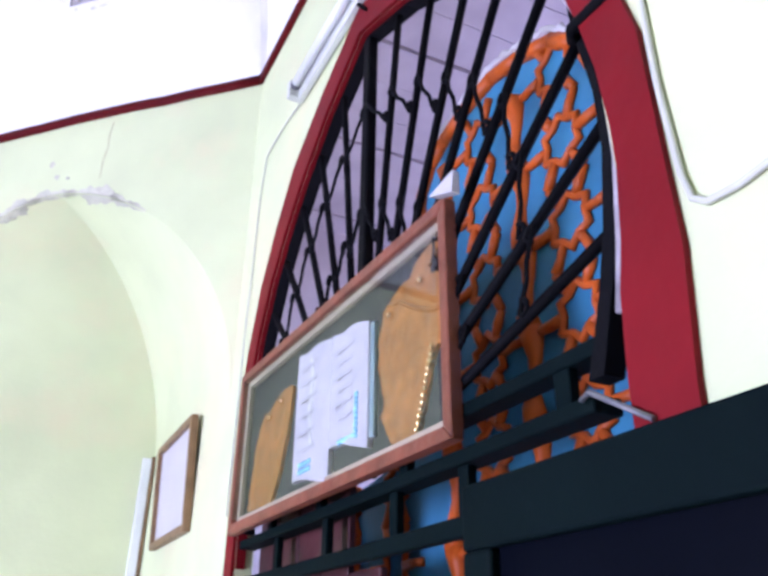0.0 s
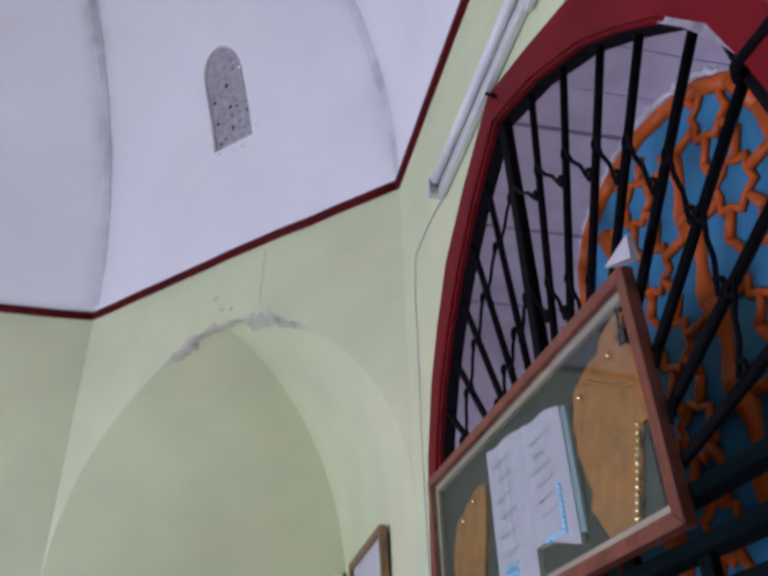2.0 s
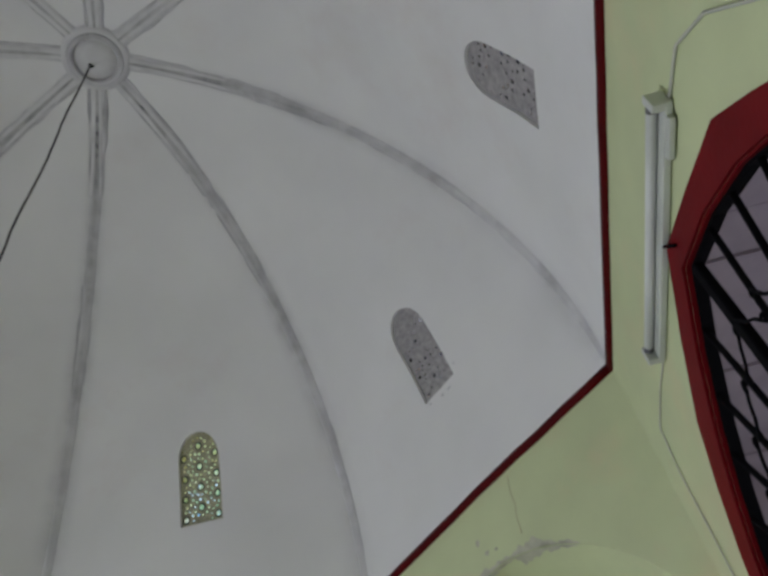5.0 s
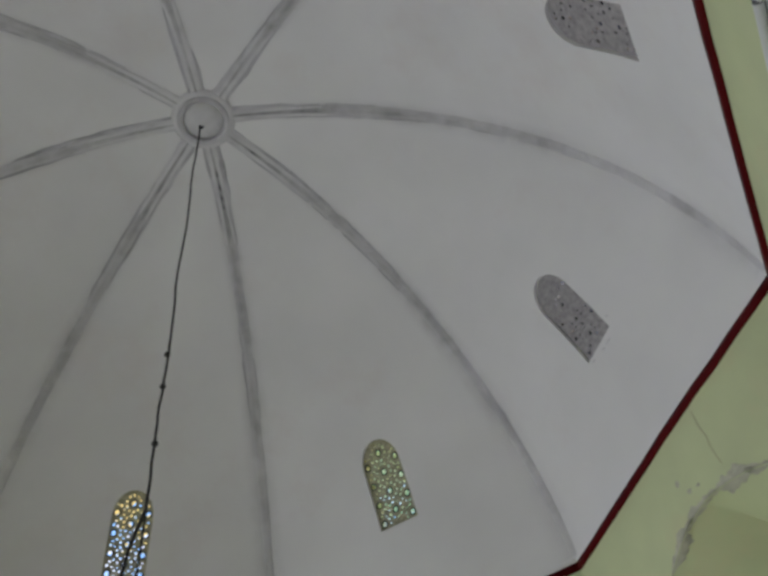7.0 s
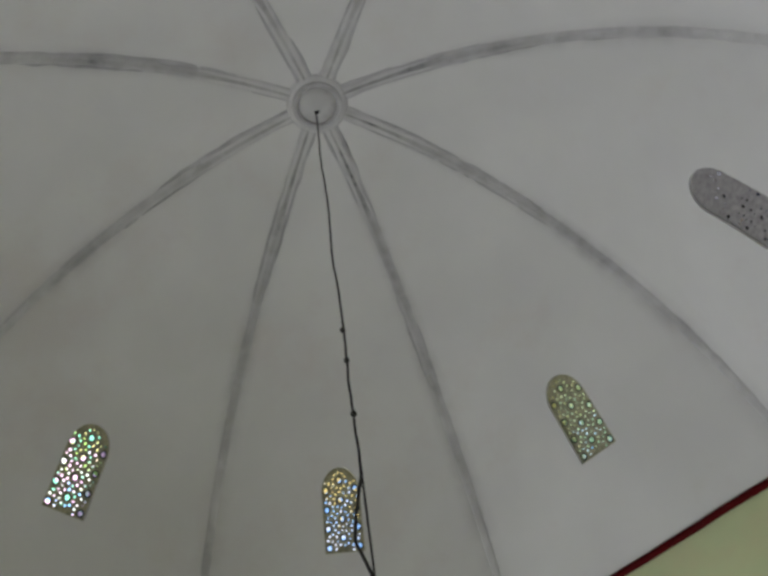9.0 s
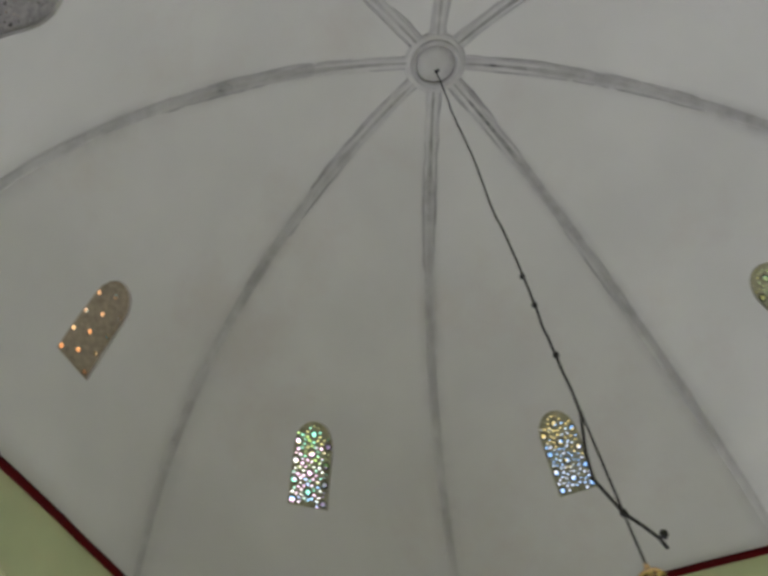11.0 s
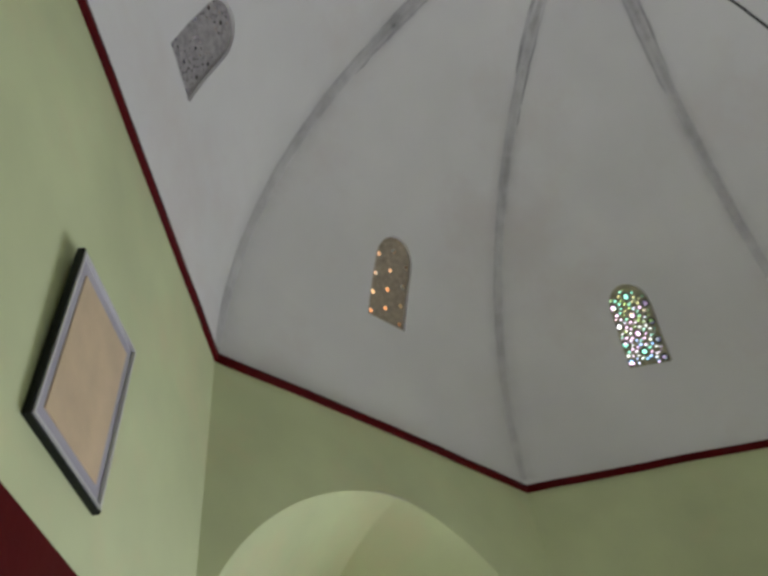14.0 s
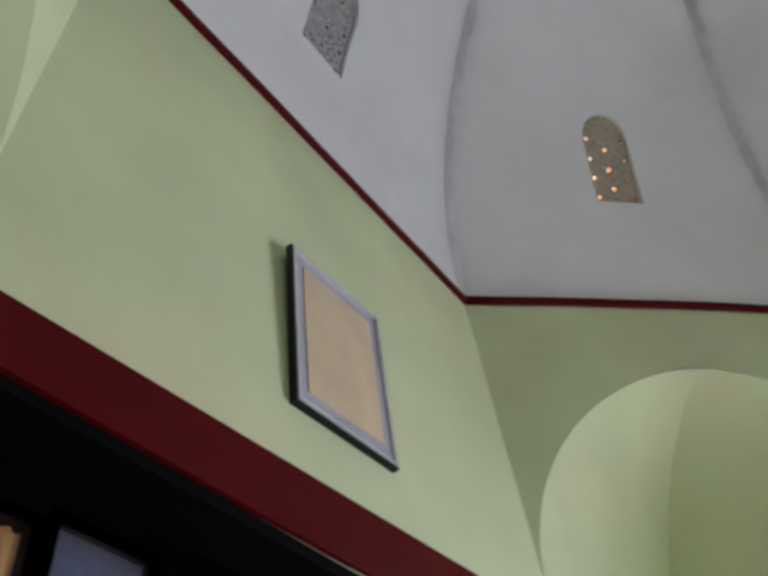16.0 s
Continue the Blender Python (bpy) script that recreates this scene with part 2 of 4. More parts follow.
# dark tints stand in for weaker daylight behind these windows
G_SHADED = coloured_glass("shade_tinted_glass", [(1.0, 0.92, 0.78), (0.22, 0.20, 0.18), (0.5, 0.44, 0.38), (0.15, 0.13, 0.11), (1.0, 0.86, 0.7), (0.28, 0.25, 0.22)], 33)


# building helpers
def finish(bm, smooth=False):
    bmesh.ops.recalc_face_normals(bm, faces=bm.faces[:])
    for f in bm.faces:
        f.smooth = smooth
    return bm


def mesh_of(name, bm, mat):
    me = bpy.data.meshes.new(name)
    bm.to_mesh(me)
    bm.free()
    me.materials.append(mat)
    return me


def part(name, bm, mat, parent=None, label="", m=None):
    ob = new(name, mesh_of(name, bm, mat))
    if parent is not None:
        ob.parent = parent
    if m is not None:
        ob.matrix_basis = m
    if label:
        ob["label"] = label
    return ob


def thing(name, m, label, category, group="", kind=""):
    return_ob = new(name)
    return_ob.matrix_basis = m
    return tagged(return_ob, label, category, group, kind)


def box(x0, x1, y0, y1, z0, z1, bevel=0.0, bm=None):
    own = bm is None
    bm = bm or bmesh.new()
    vs = [bm.verts.new((x, y, z)) for x in (x0, x1) for y in (y0, y1) for z in (z0, z1)]
    fs = [bm.faces.new([vs[i] for i in q]) for q in ((0, 1, 3, 2), (4, 6, 7, 5), (0, 4, 5, 1), (2, 3, 7, 6), (0, 2, 6, 4), (1, 5, 7, 3))]
    if bevel:
        es = list({e for f in fs for e in f.edges})
        bmesh.ops.bevel(bm, geom=es, offset=bevel, segments=2, affect="EDGES", profile=0.5)
    if own:
        finish(bm)
    return bm


def slab(outline, holes, w0, w1, bevel=0.0):
    """A plate in the u, v plane with holes, from w0 to w1."""
    bm = bmesh.new()
    es = []
    for loop in [outline] + list(holes):
        vs = [bm.verts.new((u, v, w0)) for u, v in loop]
        es += [bm.edges.new((vs[i], vs[(i + 1) % len(vs)])) for i in range(len(vs))]
    bmesh.ops.triangle_fill(bm, use_beauty=True, use_dissolve=False, edges=es)
    ex = bmesh.ops.extrude_face_region(bm, geom=bm.faces[:])
    bmesh.ops.translate(bm, vec=(0, 0, w1 - w0), verts=[g for g in ex["geom"] if isinstance(g, bmesh.types.BMVert)])
    return finish(bm)


def tube(points, r, sides=8, bm=None, closed=False, ends=True):
    """A round bar along points."""
    own = bm is None
    bm = bm or bmesh.new()
    pts = [Vector(p) for p in points]
    rings = []
    n = len(pts)
    up = None
    for i, p in enumerate(pts):
        a = pts[(i - 1) % n] if closed or i else p
        b = pts[(i + 1) % n] if closed or i < n - 1 else p
        d = (b - a).normalized()
        if up is None:
            up = d.orthogonal().normalized()
        up = (up - d * up.dot(d)).normalized()
        side = d.cross(up)
        rr = r[i] if isinstance(r, (list, tuple)) else r
        rings.append([bm.verts.new(p + rr * (math.cos(2 * math.pi * k / sides) * up + math.sin(2 * math.pi * k / sides) * side)) for k in range(sides)])
    for i in range(n if closed else n - 1):
        A_, B_ = rings[i], rings[(i + 1) % n]
        for k in range(sides):
            bm.faces.new((A_[k], A_[(k + 1) % sides], B_[(k + 1) % sides], B_[k]))
    if ends and not closed:
        bm.faces.new(rings[0][::-1])
        bm.faces.new(rings[-1])
    if own:
        finish(bm, True)
    return bm


def lathe(profile, sides=24):
    """A turned body about z from (radius, height) pairs."""
    bm = bmesh.new()
    rings = [[bm.verts.new((r * math.cos(2 * math.pi * k / sides), r * math.sin(2 * math.pi * k / sides), z)) for k in range(sides)] for r, z in profile]
    for A_, B_ in zip(rings, rings[1:]):
        for k in range(sides):
            bm.faces.new((A_[k], A_[(k + 1) % sides], B_[(k + 1) % sides], B_[k]))
    bm.faces.new(rings[0][::-1])
    bm.faces.new(rings[-1])
    return finish(bm, True)


def side(i):
    """The frame of side i: u to the left as seen from the room, v up, w outward."""
    c = radians(45 * i)
    n, l = Vector((math.cos(c), math.sin(c), 0)), Vector((-math.sin(c), math.cos(c), 0))
    return Matrix(((l.x, 0, n.x, AP * n.x), (l.y, 0, n.y, AP * n.y), (0, 1, 0, 0), (0, 0, 0, 1)))


# the eight corners of the dome's foot; the builders' octagon is a little uneven
CORNER = [Vector(p) for p in ((2.679, -1.11, 4.25), (2.679, 1.175, 4.297), (1.107, 2.679, 4.257), (-1.11, 2.679, 4.25),
                              (-2.679, 1.18, 4.325), (-2.679, -1.095, 4.247), (-1.127, -2.679, 4.251), (1.11, -2.679, 4.205))]
SPRING, CROWN = 2.65, 3.83


def swell(z):
    q = min(max((z - SPRING) / (CROWN - SPRING), 0), 1)
    return (1 - q * q) ** 0.57


# large structure: walls of the square hall
ARCH_IN = [(-1.0, 2.40), (-0.985, 2.68), (-0.93, 2.88), (-0.83, 3.03), (-0.70, 3.16), (-0.55, 3.29), (-0.30, 3.44), (-0.02, 3.55),
           (0.24, 3.42), (0.45, 3.27), (0.60, 3.13), (0.72, 2.98), (0.82, 2.80), (0.87, 2.62), (0.885, 2.40)]
ARCH_OUT = [(-1.098, 2.40), (-1.09, 2.62), (-1.03, 2.86), (-0.90, 3.08), (-0.76, 3.25), (-0.61, 3.42), (-0.31, 3.55), (-0.015, 3.665),
            (0.29, 3.53), (0.545, 3.385), (0.70, 3.21), (0.83, 3.02), (0.925, 2.79), (0.96, 2.60), (0.975, 2.40)]
ARCH_HOLE = [(-1.0, 0.02)] + ARCH_IN + [(0.885, 0.02)]


def rect(u0, u1, v0, v1):
    return [(u0, v0), (u1, v0), (u1, v1), (u0, v1)]


THICK = 0.4
WALL_DEEP = {0: 0.06, 6: 0.14}
wall_holes = {0: ARCH_HOLE, 2: rect(-1.25, 1.2, 0.02, 2.55), 4: rect(-0.85, 0.85, 0.02, 2.4), 6: rect(-1.2, 1.3, 0.02, 2.335)}
wall_names = {0: "wall_east", 2: "wall_north", 4: "wall_west", 6: "wall_south"}
for i, hole in wall_holes.items():
    e = AP + THICK if i in (0, 4) else AP
    ob = part(wall_names[i], slab(rect(-e, e, 0, 4.4), [hole], 0, WALL_DEEP.get(i, THICK)), LIME, m=side(i))
    tagged(ob, "lime green painted plaster wall with an opening", "wall", kind="structure")

# squinches: the corners of the square vaulted over to carry the dome
squinch_names = {1: "wall_north_east", 3: "wall_north_west", 5: "wall_south_west", 7: "wall_south_east"}
for i, nm in squinch_names.items():
    M = side(i)
    inv = M.inverted()
    kr, kl = inv @ CORNER[i], inv @ CORNER[(i + 1) % 8]
    N = 28
    crown = 3.80 if i == 5 else CROWN
    zs = [SPRING + (crown - SPRING) * math.sin(math.pi / 2 * k / N) for k in range(N + 1)]
    mid = (kr + kl) / 2
    bm = bmesh.new()
    S_ = 10
    for k in (kr, kl):
        grid, rows_ = [], []
        for z in zs:
            q = (z - SPRING) / (crown - SPRING)
            t = max(0, 1 - q * q) ** 0.58
            f = Vector((mid.x + (k.x - mid.x) * t, z, mid.z + (k.z - mid.z) * t))
            c = Vector((mid.x * (1 - t), z, mid.z + (1.11 - mid.z) * t))
            grid.append([bm.verts.new(f.lerp(c, s / S_)) for s in range(S_ + 1)])
            top = Vector((f.x, (mid.y + 0.012) * (1 - t) + k.y * t, f.z))
            rows_.append([bm.verts.new(f.lerp(top, s / 6)) for s in range(7)])
        for g_, n_ in ((grid, S_), (rows_, 6)):
            for a, b in zip(g_, g_[1:]):
                for s in range(n_):
                    if (a[s].co - b[s].co).length > 1e-5 or (a[s + 1].co - b[s + 1].co).length > 1e-5:
                        bm.faces.new((a[s], a[s + 1], b[s + 1], b[s]))
    bmesh.ops.remove_doubles(bm, verts=bm.verts[:], dist=1e-4)
    finish(bm, True)
    ob = part(nm, bm, LIME, m=M)
    md = ob.modifiers.new("edges", "EDGE_SPLIT")
    md.split_angle = radians(28)
    tagged(ob, "lime green squinch arch vaulting the corner under the dome", "squinch", kind="structure")

# dome
RB = 0.17           # radius at which the panels end under the crown boss
HB = math.acos(RB / 2.9)
APEX = Vector((0.082, 0.012, 0))     # the crown sits a little off the centre


def on_dome(i, s, phi, lift=0.0):
    """A point on dome side i; s from -1 at corner i to 1 at corner i + 1; lift into the room."""
    a, b = CORNER[i % 8], CORNER[(i + 1) % 8]
    g = (s + 1) / 2
    k = a.lerp(b, g)
    c, z = math.cos(phi), math.sin(phi)
    p = Vector((k.x * c + APEX.x * z ** 3, k.y * c + APEX.y * z ** 3, k.z + (TOP - k.z) * z))
    if lift:
        d = Vector((k.x, k.y, 0)).normalized()
        p -= lift * (d * c + Vector((0, 0, 1)) * z)
    return p


WINDOW_U = [0.0, -0.024, -0.03, 0.012, 0.045, -0.018, 0.05, 0.0]
WINDOW_Z = [0.705, 0.775, 0.797, 0.762, 0.748, 0.822, 0.755, 0.80]
WW, WH = 0.152, 0.63    # half width and rise of a window


def window_outline(i, n=10):
    z0, c = WINDOW_Z[i], WINDOW_U[i]
    pts = [(c - WW, z0), (c - WW, z0 + 0.21), (c - WW, z0 + 0.45)]
    pts += [(c - WW * math.cos(math.pi * k / n), z0 + 0.45 + 0.18 * math.sin(math.pi * k / n)) for k in range(1, n)]
    pts += [(c + WW, z0 + 0.45), (c + WW, z0 + 0.21), (c + WW, z0)]
    return pts


def to_s(i, u, z):
    phi = math.asin(z / (TOP - RIM))
    return u / (1.115 * math.cos(phi)), phi


bm = bmesh.new()
for i in range(8):
    hole = [to_s(i, u, z) for u, z in window_outline(i)]
    NS, NP = 8, 26
    verts, edges = [], []
    ring = [(-1 + 2 * k / NS, 0.0) for k in range(NS + 1)] + [(1, HB * k / NP) for k in range(1, NP + 1)]
    ring += [(1 - 2 * k / NS, HB) for k in range(1, NS + 1)] + [(-1, HB - HB * k / NP) for k in range(1, NP)]
    for loop in (ring, hole):
        st = len(verts)
        verts += [Vector(p) for p in loop]
        edges += [(st + k, st + (k + 1) % len(loop)) for k in range(len(loop))]
    cs, cp = sum(p[0] for p in hole) / len(hole), sum(p[1] for p in hole) / len(hole)
    for a in range(1, NS):
        for b in range(1, NP):
            p = (-1 + 2 * a / NS, HB * b / NP)
            if abs(p[0] - cs) > 0.19 or abs(p[1] - cp) > 0.15:
                verts.append(Vector(p))
    vo, eo, fo = delaunay_2d_cdt(verts, edges, [], 0, 1e-5)[:3]

    def inside(p):
        c = False
        for (x0, y0), (x1, y1) in zip(hole, hole[1:] + hole[:1]):
            if (y0 > p[1]) != (y1 > p[1]) and p[0] < (x1 - x0) * (p[1] - y0) / (y1 - y0) + x0:
                c = not c
        return c
    bv = [bm.verts.new(on_dome(i, v.x, v.y)) for v in vo]
    for f in fo:
        m_ = sum((vo[k] for k in f), Vector((0, 0))) / len(f)
        if not inside(m_):
            bm.faces.new([bv[k] for k in f])
bmesh.ops.remove_doubles(bm, verts=bm.verts[:], dist=2e-4)
finish(bm, True)
if sum(f.normal.dot(f.calc_center_median() - Vector((0, 0, 4.6))) for f in bm.faces) < 0:
    bmesh.ops.reverse_faces(bm, faces=bm.faces[:])
dome = part("ceiling", bm, WHITE)
tagged(dome, "white plastered eight-sided dome", "dome", kind="structure")
md = dome.modifiers.new("shell", "SOLIDIFY")
md.thickness, md.offset = 0.16, 1.0
md = dome.modifiers.new("edges", "EDGE_SPLIT")
md.split_angle = radians(24)

# ribs with sooty edges, and the crown boss
for i in range(8):
    rib = thing("dome_rib", Matrix(), "white plaster dome rib with sooty smudged edges", "rib", "ribs of the dome")
    rnd = random.Random(i + 3)
    n = 40
    body, wgt = bmesh.new(), []
    rows_ = []
    lines = [[], []]
    sw = [rnd.uniform(0, 6.28) for k in range(4)]
    for k in range(n + 1):
        phi = 0.02 + (HB - 0.02) * k / n
        half = 0.033 + 0.012 * k / n + 0.004 * rnd.uniform(-1, 1)
        base = on_dome(i, -1, phi)
        d = Vector((-CORNER[i].y, CORNER[i].x, 0)).normalized()
        inn = (Vector((-CORNER[i].x, -CORNER[i].y, 0)).normalized() * math.cos(phi) - Vector((0, 0, 1)) * math.sin(phi))
        fade = min(1, k / 8)
        hgt = 0.010 + 0.012 * fade
        rows_.append([body.verts.new(base + d * (o * half) + inn * h_) for o, h_ in ((-1.25, -0.012), (-0.9, hgt * 0.8), (-0.4, hgt), (0.4, hgt), (0.9, hgt * 0.8), (1.25, -0.012))])
        for q, o in ((0, -1.12), (1, 1.12)):
            lines[q].append((base + d * (o * half + 0.004 * rnd.uniform(-1, 1)) + inn * (-0.001 + 0.006 * math.sin(k * 0.42 + sw[q])), (0.004 + 0.011 * k / n) * (1 + 0.5 * math.sin(k * 0.29 + sw[q + 2])) * rnd.uniform(0.7, 1.3)))
    for a, b in zip(rows_, rows_[1:]):
        for q in range(5):
            body.faces.new((a[q], a[q + 1], b[q + 1], b[q]))
    part("band", finish(body, True), RIB, rib)
    smear = bmesh.new()
    uv = smear.loops.layers.uv.new("across")
    strips = []
    for k in range(n + 1):
        phi = 0.02 + (HB - 0.02) * k / n
        inn = (Vector((-CORNER[i].x, -CORNER[i].y, 0)).normalized() * math.cos(phi) - Vector((0, 0, 1)) * math.sin(phi))
        row = []
        for j in range(7):
            o = (j - 3) / 3
            wide = 0.15 * math.cos(phi) ** 0.5 + 0.02
            s_ = 2 * abs(o) * wide / (2.3 * max(math.cos(phi), 0.06))
            base = on_dome(i, -1 + min(s_, 0.9), phi) if o >= 0 else on_dome(i - 1, 1 - min(s_, 0.9), phi)
            row.append((smear.verts.new(base + inn * (0.004 + 0.024 * (1 - abs(o)) ** 2)), ((o + 1) / 2, k / n)))
        strips.append(row)
    for a, b in zip(strips, strips[1:]):
        for j in range(6):
            quad = (a[j], a[j + 1], b[j + 1], b[j])
            f = smear.faces.new([v for v, c in quad])
            for lp, (v, c) in zip(f.loops, quad):
                lp[uv].uv = c
    part("soot_stain", finish(smear, True), SMUDGE, rib, "soft grey smoke stain along the rib")
    for ln in lines:
        part("edge", tube([p for p, r in ln], [r for p, r in ln], 6), SOOT, rib, "grey soot-stained groove")
boss = thing("ceiling_boss", pose(APEX.x, APEX.y, TOP), "round moulded plaster boss at the dome's crown", "boss")
part("disc", lathe([(0.24, 0.03), (0.235, -0.02), (0.215, -0.045), (0.175, -0.05), (0.165, -0.03), (0.14, -0.025), (0.13, -0.045), (0.05, -0.06), (0.02, -0.065)], 40), RIB, boss)
part("ring", tube([(0.17 * math.cos(a), 0.17 * math.sin(a), -0.05) for a in [2 * math.pi * k / 40 for k in range(40)]], 0.022, 8, closed=True), SOOT, boss, "grey sooty ring moulding")
part("hook", tube([(-0.04, 0.014, -0.05), (-0.04, 0.014, -0.1), (-0.02, 0.014, -0.13), (-0.01, 0.014, -0.11)], 0.008), BLACK, boss, "small iron hook")

# red moulding along the dome's foot
for i in range(8):
    a, b = CORNER[i], CORNER[(i + 1) % 8]
    tw = random.Random(70 + i)
    run = [a.lerp(b, k / 12) + Vector((0, 0, -0.01 + (0.014 if i % 2 else 0.002) * math.sin(math.pi * k / 12) + (tw.uniform(-0.004, 0.004) if 0 < k < 12 else 0))) for k in range(13)]
    ob = part("trim", tube(run, 0.031, 4), RED_DIMMED)
    tagged(ob, "dark red painted moulding under the dome", "moulding", "mouldings round the dome", "structure")

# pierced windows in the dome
STYLE = [(JALI_GREY, G_SHADED, True), (JALI_GREY, G_SHADED, True), (JALI_OLIVE, G_GREEN, True), (JALI_OLIVE, G_GOLD, True), (JALI_OLIVE, G_MIX, True),
         (JALI_TAN, G_AMBER, False), (JALI_GREY, G_SHADED, True), (JALI_GREY, G_SHADED, True)]
STYLE_WORDS = ["grey pierced window screen, its glass tinted dark for weaker daylight", "grey pierced window screen, its glass tinted dark for weaker daylight", "olive pierced window screen with green and gold glass",
               "pierced window screen with gold and blue glass", "pierced window screen with green and cyan glass", "tan pierced window screen with amber glass dots",
               "grey speckled pierced window screen", "grey speckled pierced window screen"]
for i in range(8):
    jm, gm, small = STYLE[i]
    outl = window_outline(i)
    c0, z0 = WINDOW_U[i], WINDOW_Z[i]
    big = [(c0 + sg * 0.116, z0 + 0.05 + 0.14 * r) for r in range(4) for sg in (-1, 1)] + [(c0 + 0.004, z0 + 0.118 + 0.14 * r) for r in range(4)]
    if i in (0, 1, 6, 7):
        big = [p for k, p in enumerate(big) if (k * 5 + i) % 7 > 1]
    rb = 0.018 if small and i in (2, 3, 4) else 0.0155 if i == 5 else 0.0125
    holes = [[(u + rb * math.cos(math.pi * k / 4), z + 1.1 * rb * math.sin(math.pi * k / 4)) for k in range(8)] for u, z in big]
    if small:
        jit = random.Random(40 + i)
        rad = 0.0095 if i in (2, 3, 4) else 0.008
        kept = []
        for u, z in big:
            for k in range(10):
                p = (u + 0.052 * math.cos(2 * math.pi * k / 10 + 0.2) + jit.uniform(-0.002, 0.002), z + 0.056 * math.sin(2 * math.pi * k / 10 + 0.2))
                zz = p[1] - z0 - 0.45
                if p[1] < z0 + 0.014 or zz > 0.165:
                    continue
                lim = WW - 0.013 if zz < 0 else WW * math.sqrt(max(0, 1 - (zz / 0.18) ** 2)) - 0.014
                if abs(p[0] - c0) < lim and min((p[0] - a) ** 2 + (p[1] - b) ** 2 for a, b in big) > 0.034 ** 2 and all((p[0] - a) ** 2 + (p[1] - b) ** 2 > 0.022 ** 2 for a, b in kept):
                    kept.append(p)
                    if i in (0, 1) and jit.random() > 0.45:
                        continue
                    k_ = rad * jit.uniform(0.75, 1.1)
                    holes.append([(p[0] + k_ * math.cos(math.pi * j / 3), p[1] + 1.1 * k_ * math.sin(math.pi * j / 3)) for j in range(6)])
    verts, edges = [], []
    for loop in [outl] + holes:
        st = len(verts)
        verts += [Vector(p) for p in loop]
        edges += [(st + k, st + (k + 1) % len(loop)) for k in range(len(loop))]
    vo, eo, fo = delaunay_2d_cdt(verts, edges, [], 1, 1e-6)[:3]
    cents = [(sum(p[0] for p in h) / len(h), sum(p[1] for p in h) / len(h), max(p[0] for p in h) - sum(p[0] for p in h) / len(h)) for h in holes]

    def put(u, z, deep):
        s, phi = to_s(i, u, z)
        return on_dome(i, s, phi, -deep)
    bm = bmesh.new()
    bv = [bm.verts.new(put(v.x, v.y, 0.025)) for v in vo]
    for f in fo:
        m_ = sum((vo[k] for k in f), Vector((0, 0))) / len(f)
        if not any(((m_.x - a) / n_) ** 2 + ((m_.y - b) / (1.1 * n_)) ** 2 < 0.74 for a, b, n_ in cents):
            bm.faces.new([bv[k] for k in f])
    for v in [v for v in bm.verts if not v.link_faces]:
        bm.verts.remove(v)
    finish(bm)
    if sum(f.normal.dot(f.calc_center_median() - Vector((0, 0, 4.6))) for f in bm.faces) < 0:
        bmesh.ops.reverse_faces(bm, faces=bm.faces[:])
    ex = bmesh.ops.extrude_face_region(bm, geom=bm.faces[:])
    out_ = Vector((math.cos(radians(45 * i)), math.sin(radians(45 * i)), 0.4)).normalized()
    bmesh.ops.translate(bm, vec=out_ * 0.004, verts=[g for g in ex["geom"] if isinstance(g, bmesh.types.BMVert)])
    win = thing("window_%d" % (i + 1), Matrix(), STYLE_WORDS[i], "window", kind="structure")
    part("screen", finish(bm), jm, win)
    for u, z in (big if i in (2, 3, 4) else []):
        zz = z - z0 - 0.45
        if abs(u - c0) + 0.02 > (WW if zz < 0 else WW * math.sqrt(max(0, 1 - (zz / 0.18) ** 2))):
            continue
        part("bezel", tube([put(u + 0.0215 * math.cos(math.pi * k / 6), z + 0.024 * math.sin(math.pi * k / 6), 0.024) for k in range(12)], 0.0055, 5, closed=True), BEZEL if i in (2, 3, 4) else jm, win)
    pane = bmesh.new()
    g0 = [[pane.verts.new(put(c0 + (a - 2) / 2 * (WW - 0.001), z0 + 0.002 + 0.62 * b / 8, dp)) for a in range(5) for b in range(9)] for dp in (0.034, 0.037)]
    for gset in g0:
        for a in range(4):
            for b in range(8):
                pane.faces.new((gset[a * 9 + b], gset[a * 9 + b + 1], gset[(a + 1) * 9 + b + 1], gset[(a + 1) * 9 + b]))
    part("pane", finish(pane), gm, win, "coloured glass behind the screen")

# floor, ground, and an unseen slab that stops daylight round the dome
tagged(part("floor", box(-AP - 0.4, AP + 0.4, -AP - 0.4, AP + 0.4, -0.1, 0.0), FLOOR), "pale stone floor", "floor", kind="structure")
tagged(part("ground", box(-400, 400, -400, 400, -0.3, -0.11), GROUND), "dusty ground outside", "ground", kind="structure")
octo = [(k.x * 1.03, k.y * 1.03) for k in CORNER]
tagged(part("light_stop_slab", slab(rect(-AP - 0.4, AP + 0.4, -AP - 0.4, AP + 0.4), [octo], 4.40, 4.56), CONCRETE), "unseen flat slab keeping daylight out round the dome", "roof", kind="structure")


# painted bands round the openings
BAND_IN = [(-0.978, 0.03), (-0.978, 2.10), (-0.985, 2.22), (-1.0, 2.30), (-1.011, 2.42), (-1.009, 2.50), (-0.996, 2.62), (-0.972, 2.73)] + ARCH_IN[2:] + [(0.887, 0.03)]
band = part("trim", slab([(-1.085, 0.02), (-1.09, 2.06), (-1.105, 2.24)] + ARCH_OUT + [(0.975, 0.02)], [BAND_IN], -0.012, 0.002), RED, m=side(0))
